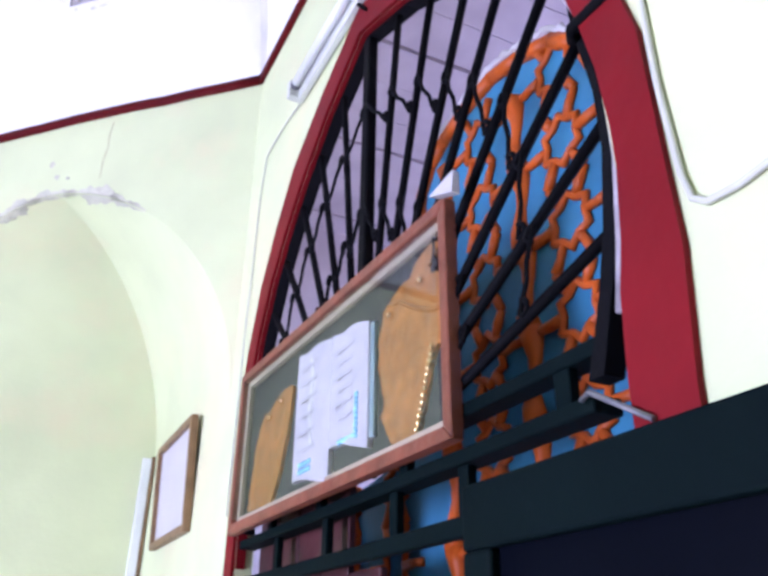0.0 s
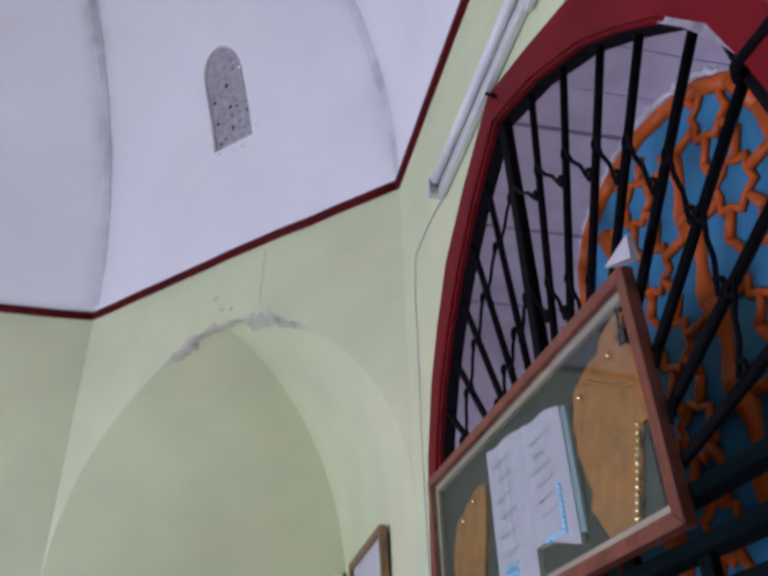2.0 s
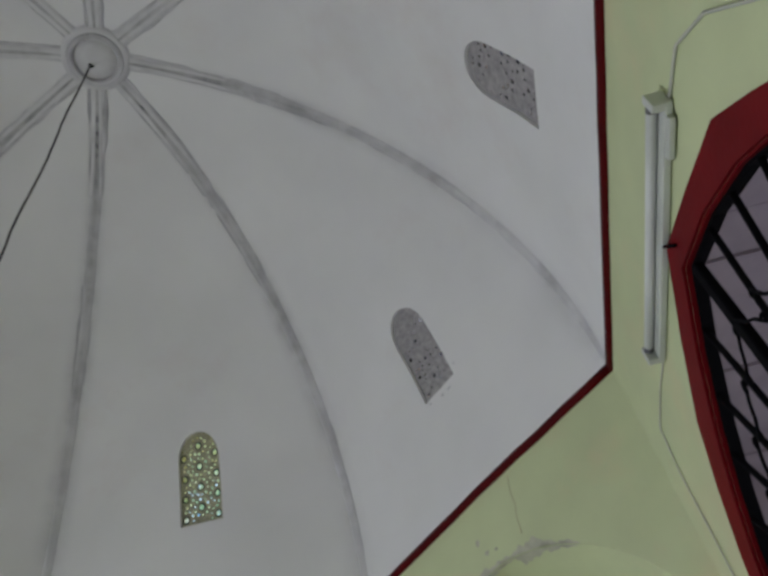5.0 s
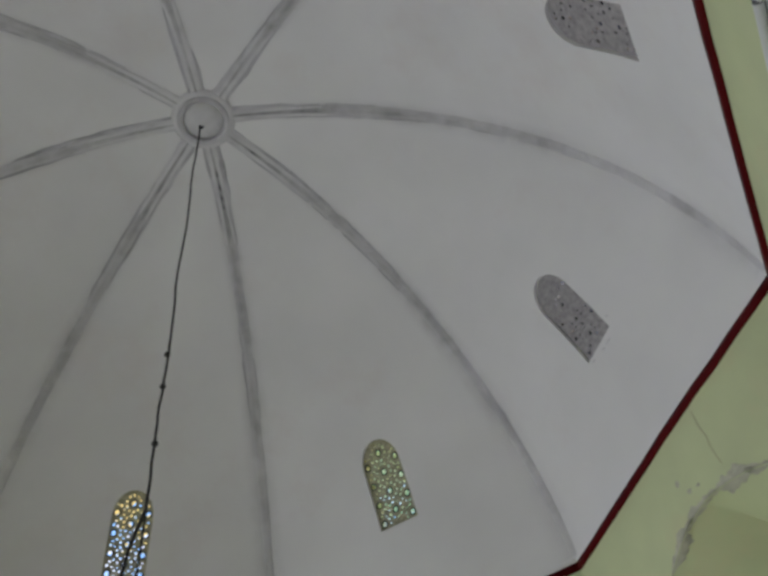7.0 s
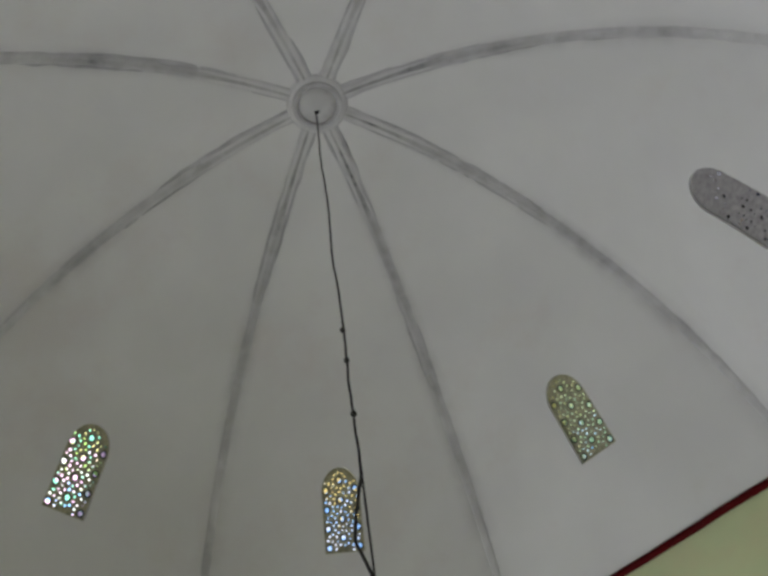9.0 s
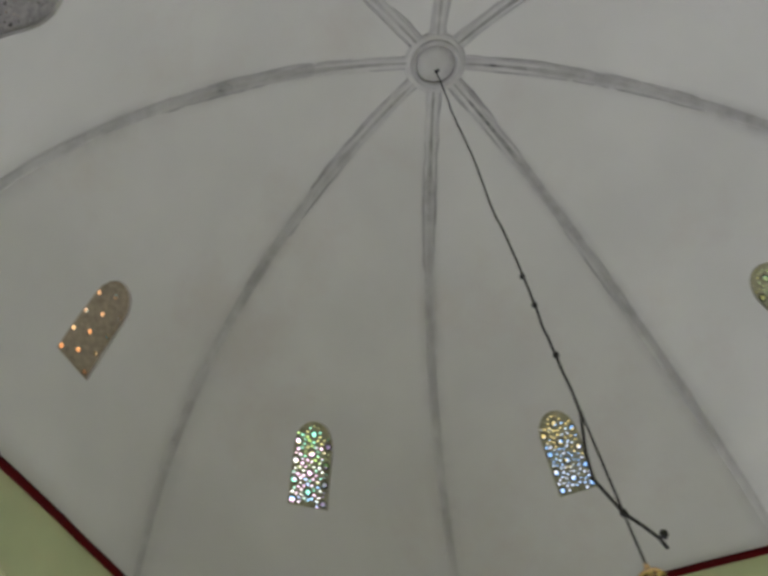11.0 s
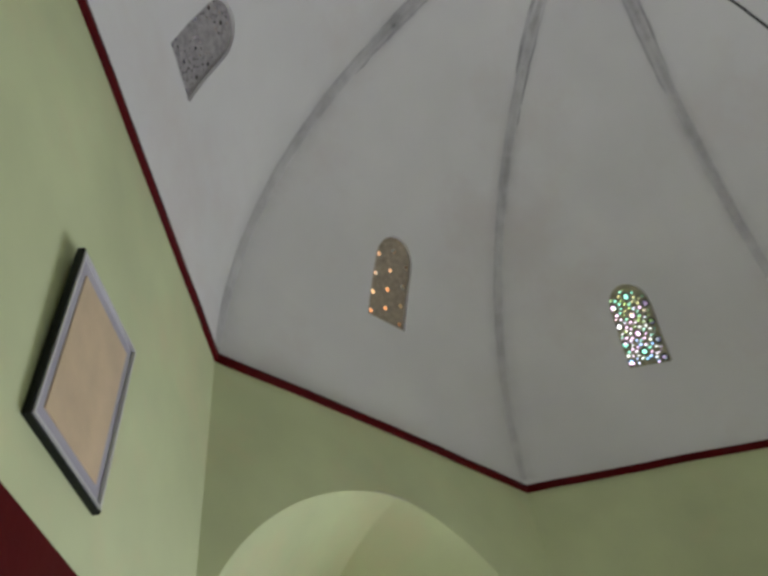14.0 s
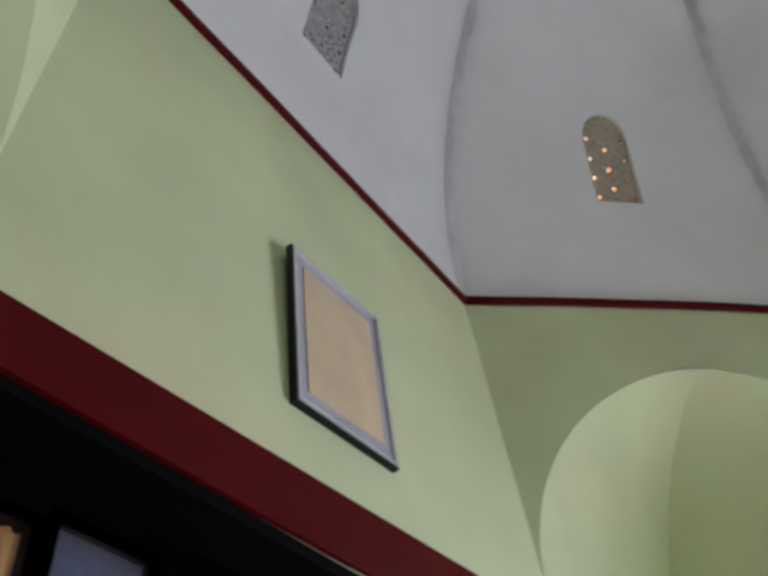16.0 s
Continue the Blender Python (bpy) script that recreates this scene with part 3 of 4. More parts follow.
tagged(band, "dark red painted band round the pointed arch", "trim", kind="structure")
band = part("trim", slab([(-1.39, 0.02), (-1.39, 2.70), (1.34, 2.70), (1.34, 0.02)], [[(-1.25, 0.03), (-1.25, 2.55), (1.2, 2.55), (1.2, 0.03)]], -0.012, 0.002), RED_DIMMED, m=side(2))
tagged(band, "dark red painted band round the doorway", "trim", kind="structure")
band = part("trim", slab([(-1.36, 0.02), (-1.36, 2.585), (1.46, 2.448), (1.46, 0.02)], [[(-1.2, 0.03), (-1.2, 2.352), (1.3, 2.318), (1.3, 0.03)]], -0.012, 0.002), RED_DIMMED, m=side(6))
tagged(band, "dark red painted band round the doorway", "trim", kind="structure")


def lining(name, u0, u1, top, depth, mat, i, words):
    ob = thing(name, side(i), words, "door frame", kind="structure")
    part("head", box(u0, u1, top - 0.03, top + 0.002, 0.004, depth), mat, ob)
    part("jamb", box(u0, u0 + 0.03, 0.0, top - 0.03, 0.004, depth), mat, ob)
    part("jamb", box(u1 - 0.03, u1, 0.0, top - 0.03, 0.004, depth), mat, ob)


# the south lining is added; its black stands in for shade under the lintel
lining("doorway_shade_south", -1.2, 1.3, 2.33, 0.14, BLACKDULL, 6, "black lining added for the doorway's shaded soffit")
lining("door_frame_north", -1.25, 1.2, 2.55, THICK, NAVY, 2, "navy painted wooden lining of the doorway")


# halls beyond the north and south doorways, their darkness put into the plaster colour
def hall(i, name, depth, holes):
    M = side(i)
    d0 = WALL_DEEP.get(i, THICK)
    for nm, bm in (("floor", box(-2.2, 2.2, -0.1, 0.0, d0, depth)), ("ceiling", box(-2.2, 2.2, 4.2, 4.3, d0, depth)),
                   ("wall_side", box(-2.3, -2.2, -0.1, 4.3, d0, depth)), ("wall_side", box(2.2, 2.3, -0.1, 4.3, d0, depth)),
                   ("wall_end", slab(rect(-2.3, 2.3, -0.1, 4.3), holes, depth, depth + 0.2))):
        tagged(part(nm + "_" + name, bm, DARKHALL, m=M), "adjoining hall's plaster, coloured near black for want of light", nm.split("_")[0], kind="structure")


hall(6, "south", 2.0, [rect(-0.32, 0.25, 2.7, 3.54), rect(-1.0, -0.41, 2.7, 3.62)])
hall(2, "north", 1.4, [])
for u0, u1, v1 in ((-0.32, 0.25, 3.54), (-1.0, -0.41, 3.62)):
    lt = thing("hall_window", side(6) @ Matrix.Translation((0, 0, 2.0)), "small unglazed window with a navy frame in the dark hall", "window", kind="structure")
    part("frame", slab(rect(u0 - 0.04, u1 + 0.04, 2.66, v1 + 0.04), [rect(u0 + 0.02, u1 - 0.02, 2.72, v1 - 0.02)], -0.02, -0.002), NAVY, lt)


def see_through(name, dark, light, share):
    """Thin stuff that lets daylight through, mottled."""
    m = bpy.data.materials.new(name)
    m.use_nodes = True
    nt = m.node_tree
    nt.nodes.remove(nt.nodes["Principled BSDF"])
    tr, df, mx = nt.nodes.new("ShaderNodeBsdfTranslucent"), nt.nodes.new("ShaderNodeBsdfDiffuse"), nt.nodes.new("ShaderNodeMixShader")
    no, rp = nt.nodes.new("ShaderNodeTexNoise"), nt.nodes.new("ShaderNodeValToRGB")
    no.inputs["Scale"].default_value = 14
    rp.color_ramp.elements[0].color, rp.color_ramp.elements[1].color = (*dark, 1), (*light, 1)
    nt.links.new(no.outputs["Fac"], rp.inputs[0])
    for nd in (tr, df):
        nt.links.new(rp.outputs[0], nd.inputs[0])
    nt.links.new(tr.outputs[0], mx.inputs[1])
    nt.links.new(df.outputs[0], mx.inputs[2])
    mx.inputs[0].default_value = share
    nt.links.new(mx.outputs[0], nt.nodes["Material Output"].inputs["Surface"])
    return m


cm = see_through("tan_curtain", (0.5, 0.22, 0.06), (0.75, 0.42, 0.16), 0.3)
part("pane", box(-0.985, -0.425, 2.715, 3.605, 0.05, 0.056), see_through("frosted_glass", (0.30, 0.30, 0.33), (0.42, 0.42, 0.46), 0.2), lt, "dull frosted glass pane")
cb = bmesh.new()
cols = [[cb.verts.new((-0.315 + 0.56 * k / 40, v, 2.1 + 0.018 * math.sin(k * 0.9))) for v in (2.7, 3.1, 3.535)] for k in range(41)]
for a, b in zip(cols, cols[1:]):
    for q in range(2):
        cb.faces.new((a[q], a[q + 1], b[q + 1], b[q]))
tagged(part("curtain", finish(cb, True), cm, m=side(6)), "tan cotton curtain drawn across the small hall window", "curtain")

# porch behind the grille
porch = side(0)
ceil = bmesh.new()
for k in range(22):
    y0 = -2.2 + 0.2 * k
    box(y0 + 0.004, y0 + 0.196, 3.78 + 0.006 * (k % 3), 3.86, 0.065, 2.6, bm=ceil)
tagged(part("ceiling_porch", finish(ceil), LILAC, m=porch), "lilac grey boarded porch ceiling", "ceiling", kind="structure")
tagged(part("ceiling_porch_backing", box(-2.3, 2.3, 3.862, 3.92, 0.062, 2.7), CONCRETE, m=porch), "porch roof", "roof", kind="structure")
tagged(part("wall_porch", box(1.55, 1.7, -0.1, 3.86, 0.062, 2.6), LILAC, m=porch), "lilac grey porch wall", "wall", kind="structure")
tagged(part("wall_porch", box(-2.3, -2.2, -0.1, 3.86, 0.062, 2.6), LILAC, m=porch), "lilac grey porch wall", "wall", kind="structure")
tagged(part("floor_porch", box(-2.3, 2.3, -0.12, 0.0, 0.41, 2.6), FLOOR, m=porch), "stone porch floor", "floor", kind="structure")

# arch lining and iron fanlight grille
GW = 0.025          # depth of the grille behind the wall's face
G = thing("fanlight_grille", side(0) @ Matrix.Translation((0, 0, GW)), "black iron fanlight grille with radiating bars and scrolls", "grille")
RIM_C = [(-0.885, 2.13), (-0.93, 2.26), (-0.955, 2.36), (-0.975, 2.50), (-0.972, 2.62)] + [(-0.945, 2.76)] + ARCH_IN[2:] + [(0.885, 2.13)]
RIM_I = [(-0.03 + (u + 0.03) * 0.984, 2.12 + (v - 2.12) * 0.987) for u, v in RIM_C]
RIM_O = [(-0.905, 2.13), (-0.945, 2.26), (-0.972, 2.36), (-0.99, 2.50), (-0.985, 2.62), (-0.955, 2.76)] + RIM_C[6:]
part("rim", slab(RIM_O + RIM_I[::-1], [], -0.010, 0.030), BLACK, G)
part("post", box(-0.052, -0.008, 2.15, 3.53, -0.014, 0.018, 0.006), BLACK, G, "thick centre post")
RED_IN = ARCH_IN[3:] + [(0.888, 2.02)]
red_in = [(-0.05 + (u + 0.05) * 0.992, 2.2 + (v - 2.2) * 0.994) for u, v in RED_IN]
red_out = [(-0.05 + (u + 0.05) * 1.012, 2.2 + (v - 2.2) * 1.01) for u, v in RED_IN]
tagged(part("trim_arch_lining", slab(red_out + red_in[::-1], [], 0.001, 0.034), RED, m=side(0)), "dark red painted lining of the arch", "trim", kind="structure")
# raw plaster of the reveal, left unpainted beside the rim
rv = random.Random(17)
raw_out = [(-1.02, 2.2), (-1.03, 2.42), (-1.015, 2.6), (-0.985, 2.76), (-0.93, 2.93), (-0.84, 3.06)]
raw_in = [(-0.955, 2.2), (-0.978, 2.32), (-0.992, 2.45), (-0.99, 2.6), (-0.963, 2.74), (-0.92, 2.86), (-0.86, 2.965), (-0.80, 3.045)]
raw_in = [(u + rv.uniform(-0.004, 0.004), v + rv.uniform(-0.01, 0.01)) for u, v in raw_in]
tagged(part("trim_raw_reveal", slab(raw_out + raw_in[::-1], [], 0.004, 0.013), REVEAL, m=side(0)), "rough unpainted grey plaster round the grille", "trim", kind="structure")
HUB = Vector((-0.03, 2.12, 0))


def rim_hit(deg):
    d = Vector((math.sin(radians(deg)), math.cos(radians(deg))))
    pts = RIM_I
    for (x0, y0), (x1, y1) in zip(pts, pts[1:]):
        e = Vector((x1 - x0, y1 - y0))
        den = d.x * e.y - d.y * e.x
        if abs(den) < 1e-9:
            continue
        r = ((x0 - HUB.x) * e.y - (y0 - HUB.y) * e.x) / den
        q = ((x0 - HUB.x) * d.y - (y0 - HUB.y) * d.x) / den
        if r > 0 and 0 <= q <= 1:
            return r
    return 0.9


FAN = [-76, -65.5, -55, -45, -35, -26.6, -17.4, -8.4, 8.6, 17.8, 26.6, 36.4, 46, 55.5, 66, 77]
for deg in FAN:
    r1 = rim_hit(deg) + 0.006
    d = Vector((math.sin(radians(deg)), math.cos(radians(deg)), 0))
    part("bar", tube([HUB + d * 0.08, HUB + d * (r1 * 0.5), HUB + d * r1], 0.0108, 8), BLACK, G)


def polar(r, deg, w=0.0):
    return HUB + Vector((r * math.sin(radians(deg)), r * math.cos(radians(deg)), w))


part("strut", tube([(-0.925, 2.752, -0.008), (-0.952, 2.742, -0.034), (-1.06, 2.737, -0.036), (-1.2, 2.76, -0.034)], 0.012, 8), BLACK, G, "iron strut reaching over the painted band")
all_fan = sorted(FAN + [0])
for a, b in zip(all_fan, all_fan[1:]):
    inner, outer = (a, b) if a >= 0 else (b, a)
    for rad in (0.82, 0.56):
        k = rim_hit((a + b) / 2)
        r0, r1 = rad * k, (rad - (0.085 if inner <= 0 and outer < 0 else 0.06)) * k
        way = 1 if outer > inner else -1
        g0 = inner + way * 0.7 / (r0 * 0.7)
        g1 = outer - way * 0.7 / (r1 * 0.7)
        c0, c1 = polar(r0, g0, -0.010), polar(r1, g1, -0.010)
        m_ = (c1 - c0).normalized()
        side_ = Vector((-m_.y, m_.x, 0))
        pts = [c0 + 0.017 * (side_ * math.cos(q) - m_ * math.sin(q) * 0.9) for q in [-1.9 + 0.62 * j for j in range(7)]]
        pts += [c0.lerp(c1, 0.35) + side_ * 0.004, c0.lerp(c1, 0.65) - side_ * 0.004]
        pts += [c1 + 0.017 * (-side_ * math.cos(q) + m_ * math.sin(q) * 0.9) for q in [1.8 - 0.62 * j for j in range(7)]]
        part("scroll", tube(pts, 0.0055, 6), BLACK, G)

# iron gate head under the fanlight
gate = thing("gate_rails", side(0) @ Matrix.Translation((0, 0, 0.03)), "dark green iron gate head with two rails", "gate")
part("rail", box(-0.90, 0.86, 2.170, 2.197, -0.012, 0.040, 0.004), GREENIRON, gate)
part("rail", box(-0.885, 0.88, 2.080, 2.108, -0.022, 0.034, 0.004), GREENIRON, gate)
part("rail", box(-0.56, 0.86, 1.955, 1.992, -0.012, 0.014, 0.004), GREENIRON, gate)
for u in (0.62, 0.22, -0.26, -0.80):
    part("post", box(u - 0.02, u + 0.02, 2.106, 2.172, -0.008, 0.012, 0.003), GREENIRON, gate)
for u in (0.55, 0.17, -0.215, -0.50):
    part("post", box(u - 0.018, u + 0.018, 1.99, 2.082, -0.008, 0.012, 0.003), GREENIRON, gate)
part("bracket", tube([(-0.87, 2.10, -0.03), (-0.905, 2.099, -0.046), (-1.02, 2.030, -0.05)], 0.005, 6), BATTEN_DARK, gate, "grey metal strap")

for k in range(5):
    part("board", box(-0.04 + 0.185 * k, 0.14 + 0.185 * k, 0.01, 2.17 if k else 1.95, 0.05, 0.07, 0.004), MAROON, gate, "maroon gate board")

# green metal door leaf swung back on the wall
leaf = thing("door_leaf", side(0) @ Matrix.Translation((0, 0, -0.05)), "dark green enamelled metal door leaf folded back", "door")
part("sheet", box(-1.55, -0.69, 0.04, 1.92, -0.012, 0.012), NAVY, leaf, "glossy navy sheet panel")
part("top_rail", box(-1.58, -0.655, 1.905, 2.005, -0.03, 0.03, 0.006), GREENIRON, leaf)
part("bottom_rail", box(-1.58, -0.655, 0.02, 0.12, -0.03, 0.03, 0.006), GREENIRON, leaf)
part("stile", box(-0.73, -0.655, 0.12, 1.905, -0.03, 0.03, 0.006), GREENIRON, leaf)
part("stile", box(-1.58, -1.5, 0.12, 1.905, -0.03, 0.03, 0.006), GREENIRON, leaf)

# blue panel with an orange lattice, behind the grille
J = thing("lattice_panel", side(0) @ Matrix.Translation((0, 0, 0.30)), "blue arched panel with an orange star lattice", "panel")
JT = [(0.92, 0.01), (0.92, 2.2), (0.16, 2.3), (0.155, 2.75), (0.15, 3.0), (0.125, 3.12), (0.06, 3.20), (-0.03, 3.245), (-0.15, 3.275), (-0.30, 3.283), (-0.43, 3.252), (-0.555, 3.20), (-0.65, 3.12), (-0.70, 2.99), (-0.72, 2.6), (-0.80, 2.35), (-1.14, 2.3), (-1.16, 0.01)]
part("backing", slab(JT, [], 0.0, 0.02), BLUE, J, "sky blue painted backing")


def in_poly(p, poly):
    c = False
    for (x0, y0), (x1, y1) in zip(poly, poly[1:] + poly[:1]):
        if (y0 > p[1]) != (y1 > p[1]) and p[0] < (x1 - x0) * (p[1] - y0) / (y1 - y0) + x0:
            c = not c
    return c


fr = random.Random(9)
fringe = []
for (u0, v0), (u1, v1) in zip(JT[5:12], JT[6:13]):
    for k in range(6):
        fringe.append((u0 + (u1 - u0) * k / 6, v0 + (v1 - v0) * k / 6 + 0.022 + 0.010 * (k % 2) + fr.uniform(-0.004, 0.004), -0.010))
part("fringe", tube(fringe, [0.009 + 0.004 * (k % 3 == 0) for k in range(len(fringe))], 6), PAPER, J, "white scalloped fringe")
for (u0, v0), (u1, v1) in zip(JT[3:14], JT[4:15]):
    part("border", tube([(u0, v0 - 0.012, -0.004), (u1, v1 - 0.012, -0.004)], 0.024, 6), ORANGE, J)


def wavy(p, q, r, seed):
    """A hand-cut strip from p to q, a little uneven."""
    w_ = random.Random(seed)
    p, q = Vector(p), Vector(q)
    n = max(2, int((q - p).length / 0.035))
    nrm = Vector((-(q - p).y, (q - p).x, 0)).normalized()
    pts = [p.lerp(q, k / n) + nrm * (w_.uniform(-1, 1) * 0.004 if 0 < k < n else 0) for k in range(n + 1)]
    return tube(pts, [r * w_.uniform(0.8, 1.25) for k in pts], 5)


for q, u_ in enumerate((-0.382, -0.03)):
    for k in range(13):
        va, vb = 0.45 + 0.222 * k, 0.45 + 0.222 * (k + 1)
        if not in_poly((u_, vb + 0.02), JT):
            continue
        part("stile", tube([(u_ + 0.010 * math.sin(6.283 * j / 6), va + (vb - va) * j / 6, -0.002) for j in range(7)], [0.027 + 0.011 * math.cos(6.283 * j / 6) for j in range(7)], 6), ORANGE, J, "wide orange stile")
for cu, half in ((-0.555, 0.135), (-0.208, 0.155), (0.30, 0.155), (0.62, 0.155), (-0.88, 0.155)):
    for r in range(12):
        c = Vector((cu, 3.10 - 0.222 * r, -0.006))
        if not in_poly((c.x, c.y), JT):
            continue
        star = [c + Vector((math.cos(math.pi * k / 6) * (0.070 if k % 2 else 0.052), math.sin(math.pi * k / 6) * (0.070 if k % 2 else 0.052), 0)) for k in range(12)]
        part("star", tube(star, [0.0125 if k % 2 else 0.0105 for k in range(12)], 5, closed=True), ORANGE, J)
        for ang in (0, 60, 120, 180, 240, 300):
            d = Vector((math.cos(radians(ang)), math.sin(radians(ang)), 0))
            far = half if ang % 180 == 0 else 0.128
            if in_poly(((c + d * far * 0.8).x, (c + d * far * 0.8).y), JT):
                part("strip", wavy(c + d * 0.058, c + d * far, 0.0135, r * 7 + ang), ORANGE, J)

# long framed collage of book and gold work, hung on the grille
F = thing("framed_collage", side(0) @ Matrix.Translation((0.123, 2.378, -0.019)) @ pose(0, 0, 0, 0.14, 2.65, -0.95), "long glazed red-brown frame with a book and gold work", "picture")
HW, HH = 0.639, 0.264


def frame_bars(parent, hw, hh, wid, d0, d1, mat):
    for nm, o in (("top", [(-hw, hh), (hw, hh), (hw - wid, hh - wid), (-hw + wid, hh - wid)]), ("bottom", [(-hw, -hh), (hw, -hh), (hw - wid, -hh + wid), (-hw + wid, -hh + wid)]),
                  ("left", [(hw, hh), (hw, -hh), (hw - wid, -hh + wid), (hw - wid, hh - wid)]), ("right", [(-hw, hh), (-hw, -hh), (-hw + wid, -hh + wid), (-hw + wid, hh - wid)])):
        bm = slab(o, [], d0, d1)
        bmesh.ops.bevel(bm, geom=bm.edges[:], offset=wid * 0.14, segments=2, affect="EDGES", profile=0.6)
        part("moulding", finish(bm), mat, parent)


frame_bars(F, HW, HH, 0.030, -0.022, 0.008, WOOD)
frame_bars(F, HW - 0.030, HH - 0.030, 0.02, -0.004, 0.012, OCHRE)
part("mount", box(-HW + 0.03, HW - 0.03, -HH + 0.03, HH - 0.03, 0.016, 0.022), MATBOARD, F, "dark grey-green mount")


def blob(pts, w0, w1, seed, rough=0.008):
    rnd = random.Random(seed)
    out = []
    for (x0, y0), (x1, y1) in zip(pts, pts[1:] + pts[:1]):
        n = max(1, int(math.hypot(x1 - x0, y1 - y0) / 0.022))
        for k in range(n):
            out.append((x0 + (x1 - x0) * k / n + rnd.uniform(-rough, rough), y0 + (y1 - y0) * k / n + rnd.uniform(-rough, rough)))
    return slab(out, [], w0, w1)


big = [(-0.36, -0.212), (-0.35, -0.18), (-0.315, -0.137), (-0.333, -0.09), (-0.302, -0.03), (-0.303, 0.072), (-0.323, 0.125), (-0.39, 0.158), (-0.45, 0.163), (-0.50, 0.20), (-0.56, 0.206),
       (-0.575, 0.188), (-0.53, 0.15), (-0.56, 0.125), (-0.605, 0.10), (-0.612, 0.04), (-0.60, -0.03), (-0.55, -0.045), (-0.53, -0.10), (-0.505, -0.16), (-0.475, -0.212)]
part("gold_work", blob(big, 0.006, 0.016, 1, 0.006), GOLD, F, "embossed gold foil shape")
gold_ridge = [(-0.345, 0.13), (-0.40, 0.12), (-0.47, 0.075), (-0.53, 0.045), (-0.60, 0.03)]
part("gold_work", tube([(u, v, 0.005) for u, v in gold_ridge], [0.004, 0.006, 0.005, 0.006, 0.004], 6), GOLD, F, "raised gold seam")
small_ = [(0.545, -0.20), (0.50, 0.03), (0.455, 0.075), (0.39, 0.09), (0.31, 0.115), (0.22, 0.11), (0.235, 0.05), (0.25, -0.03), (0.30, -0.14), (0.345, -0.215)]
part("gold_work", blob(small_, 0.006, 0.016, 2, 0.005), GOLD, F, "embossed gold foil shape")
part("cloth", blob([(-0.56, -0.05), (-0.606, -0.055), (-0.58, -0.215), (-0.49, -0.215), (-0.52, -0.15)], 0.008, 0.016, 4, 0.003), MATBOARD, F, "dark cloth strip")
for k in range(13):
    part("bead", lathe([(0.003, -0.007), (0.007, -0.003), (0.007, 0.003), (0.003, 0.007)], 8), BRASS, F, m=pose(-0.543 + 0.0055 * k, -0.045 - 0.0133 * k, 0.004))
for u, v in ((0.308, 0.085), (0.394, 0.055), (-0.36, 0.10), (-0.50, 0.13)):
    part("bead", lathe([(0.003, -0.008), (0.009, -0.003), (0.009, 0.003), (0.003, 0.008)], 8), BRASS, F, m=pose(u, v, 0.002))
for u0, u1, v0, v1, lean in ((-0.052, 0.172, -0.205, 0.165, 0.03), (-0.262, -0.058, -0.165, 0.14, 0.04)):
    pg = bmesh.new()
    rows_ = []
    for a in range(13):
        g_ = a / 12
        x = u0 + (u1 - u0) * g_
        bulge = 0.014 * math.sin(math.pi * g_) ** 0.7 + 0.004 * math.sin(7 * g_)
        rows_.append([pg.verts.new((x, y + lean * (g_ - 0.5) + 0.006 * math.sin(5 * g_ + y * 9), w)) for w in (0.0 - bulge, 0.014) for y in (v0, v1)])
    for a, b in zip(rows_, rows_[1:]):
        for q in ((0, 1), (1, 3), (3, 2), (2, 0)):
            pg.faces.new((a[q[0]], a[q[1]], b[q[1]], b[q[0]]))
    pg.faces.new((rows_[0][0], rows_[0][1], rows_[0][3], rows_[0][2]))
    pg.faces.new((rows_[-1][0], rows_[-1][2], rows_[-1][3], rows_[-1][1]))
    page = part("page", finish(pg, False), PAPER, F, "white curved book page")
    for k in range(6):
        y = v1 - 0.055 - (v1 - v0 - 0.09) * k / 6
        part("ink_bar", box(u0 + 0.05, u1 - 0.05 - 0.02 * (k % 2), y - 0.004, y + 0.004, -0.0182, -0.0172), INK, page)
part("page_edge", box(-0.285, -0.264, -0.17, 0.118, 0.002, 0.014, 0.002), FOILBLUE_DULL, F, "bluish foil edge of the book")
# silver strip laid on the left page in place of its highlight
part("page_glint", blob([(0.035, 0.13), (0.02, 0.05), (0.03, -0.06), (0.015, -0.12), (0.04, -0.12), (0.055, -0.03), (0.045, 0.06), (0.055, 0.13)], -0.0165, -0.0145, 6, 0.003), SILVER, F, "silver strip added for the glint on the page")
for k in range(14):
    u, v = (-0.226, -0.155 + 0.0125 * k) if k < 9 else (-0.21 + 0.018 * (k - 9), -0.152)
    part("sequin", lathe([(0.002, -0.006), (0.008, -0.002), (0.008, 0.002), (0.002, 0.006)], 8), FOILBLUE, F, m=pose(u, v, -0.012))
for k in range(8):
    part("sequin", lathe([(0.002, -0.006), (0.008, -0.002), (0.008, 0.002), (0.002, 0.006)], 8), FOILBLUE, F, m=pose(0.03 + 0.02 * (k % 4), -0.178 + 0.018 * (k // 4), -0.016))
pane = part("pane", box(-HW + 0.04, HW - 0.04, -HH + 0.04, HH - 0.04, -0.021, -0.019), GLASS, F, "clear picture glass")
pane.visible_shadow = False

# folded white paper stuck at the corner of the collage
pw = bmesh.new()
vs = [pw.verts.new(p) for p in ((-0.612, 2.594, -0.052), (-0.522, 2.632, -0.054), (-0.590, 2.668, -0.034), (-0.607, 2.597, -0.030), (-0.527, 2.631, -0.030), (-0.590, 2.663, -0.020))]
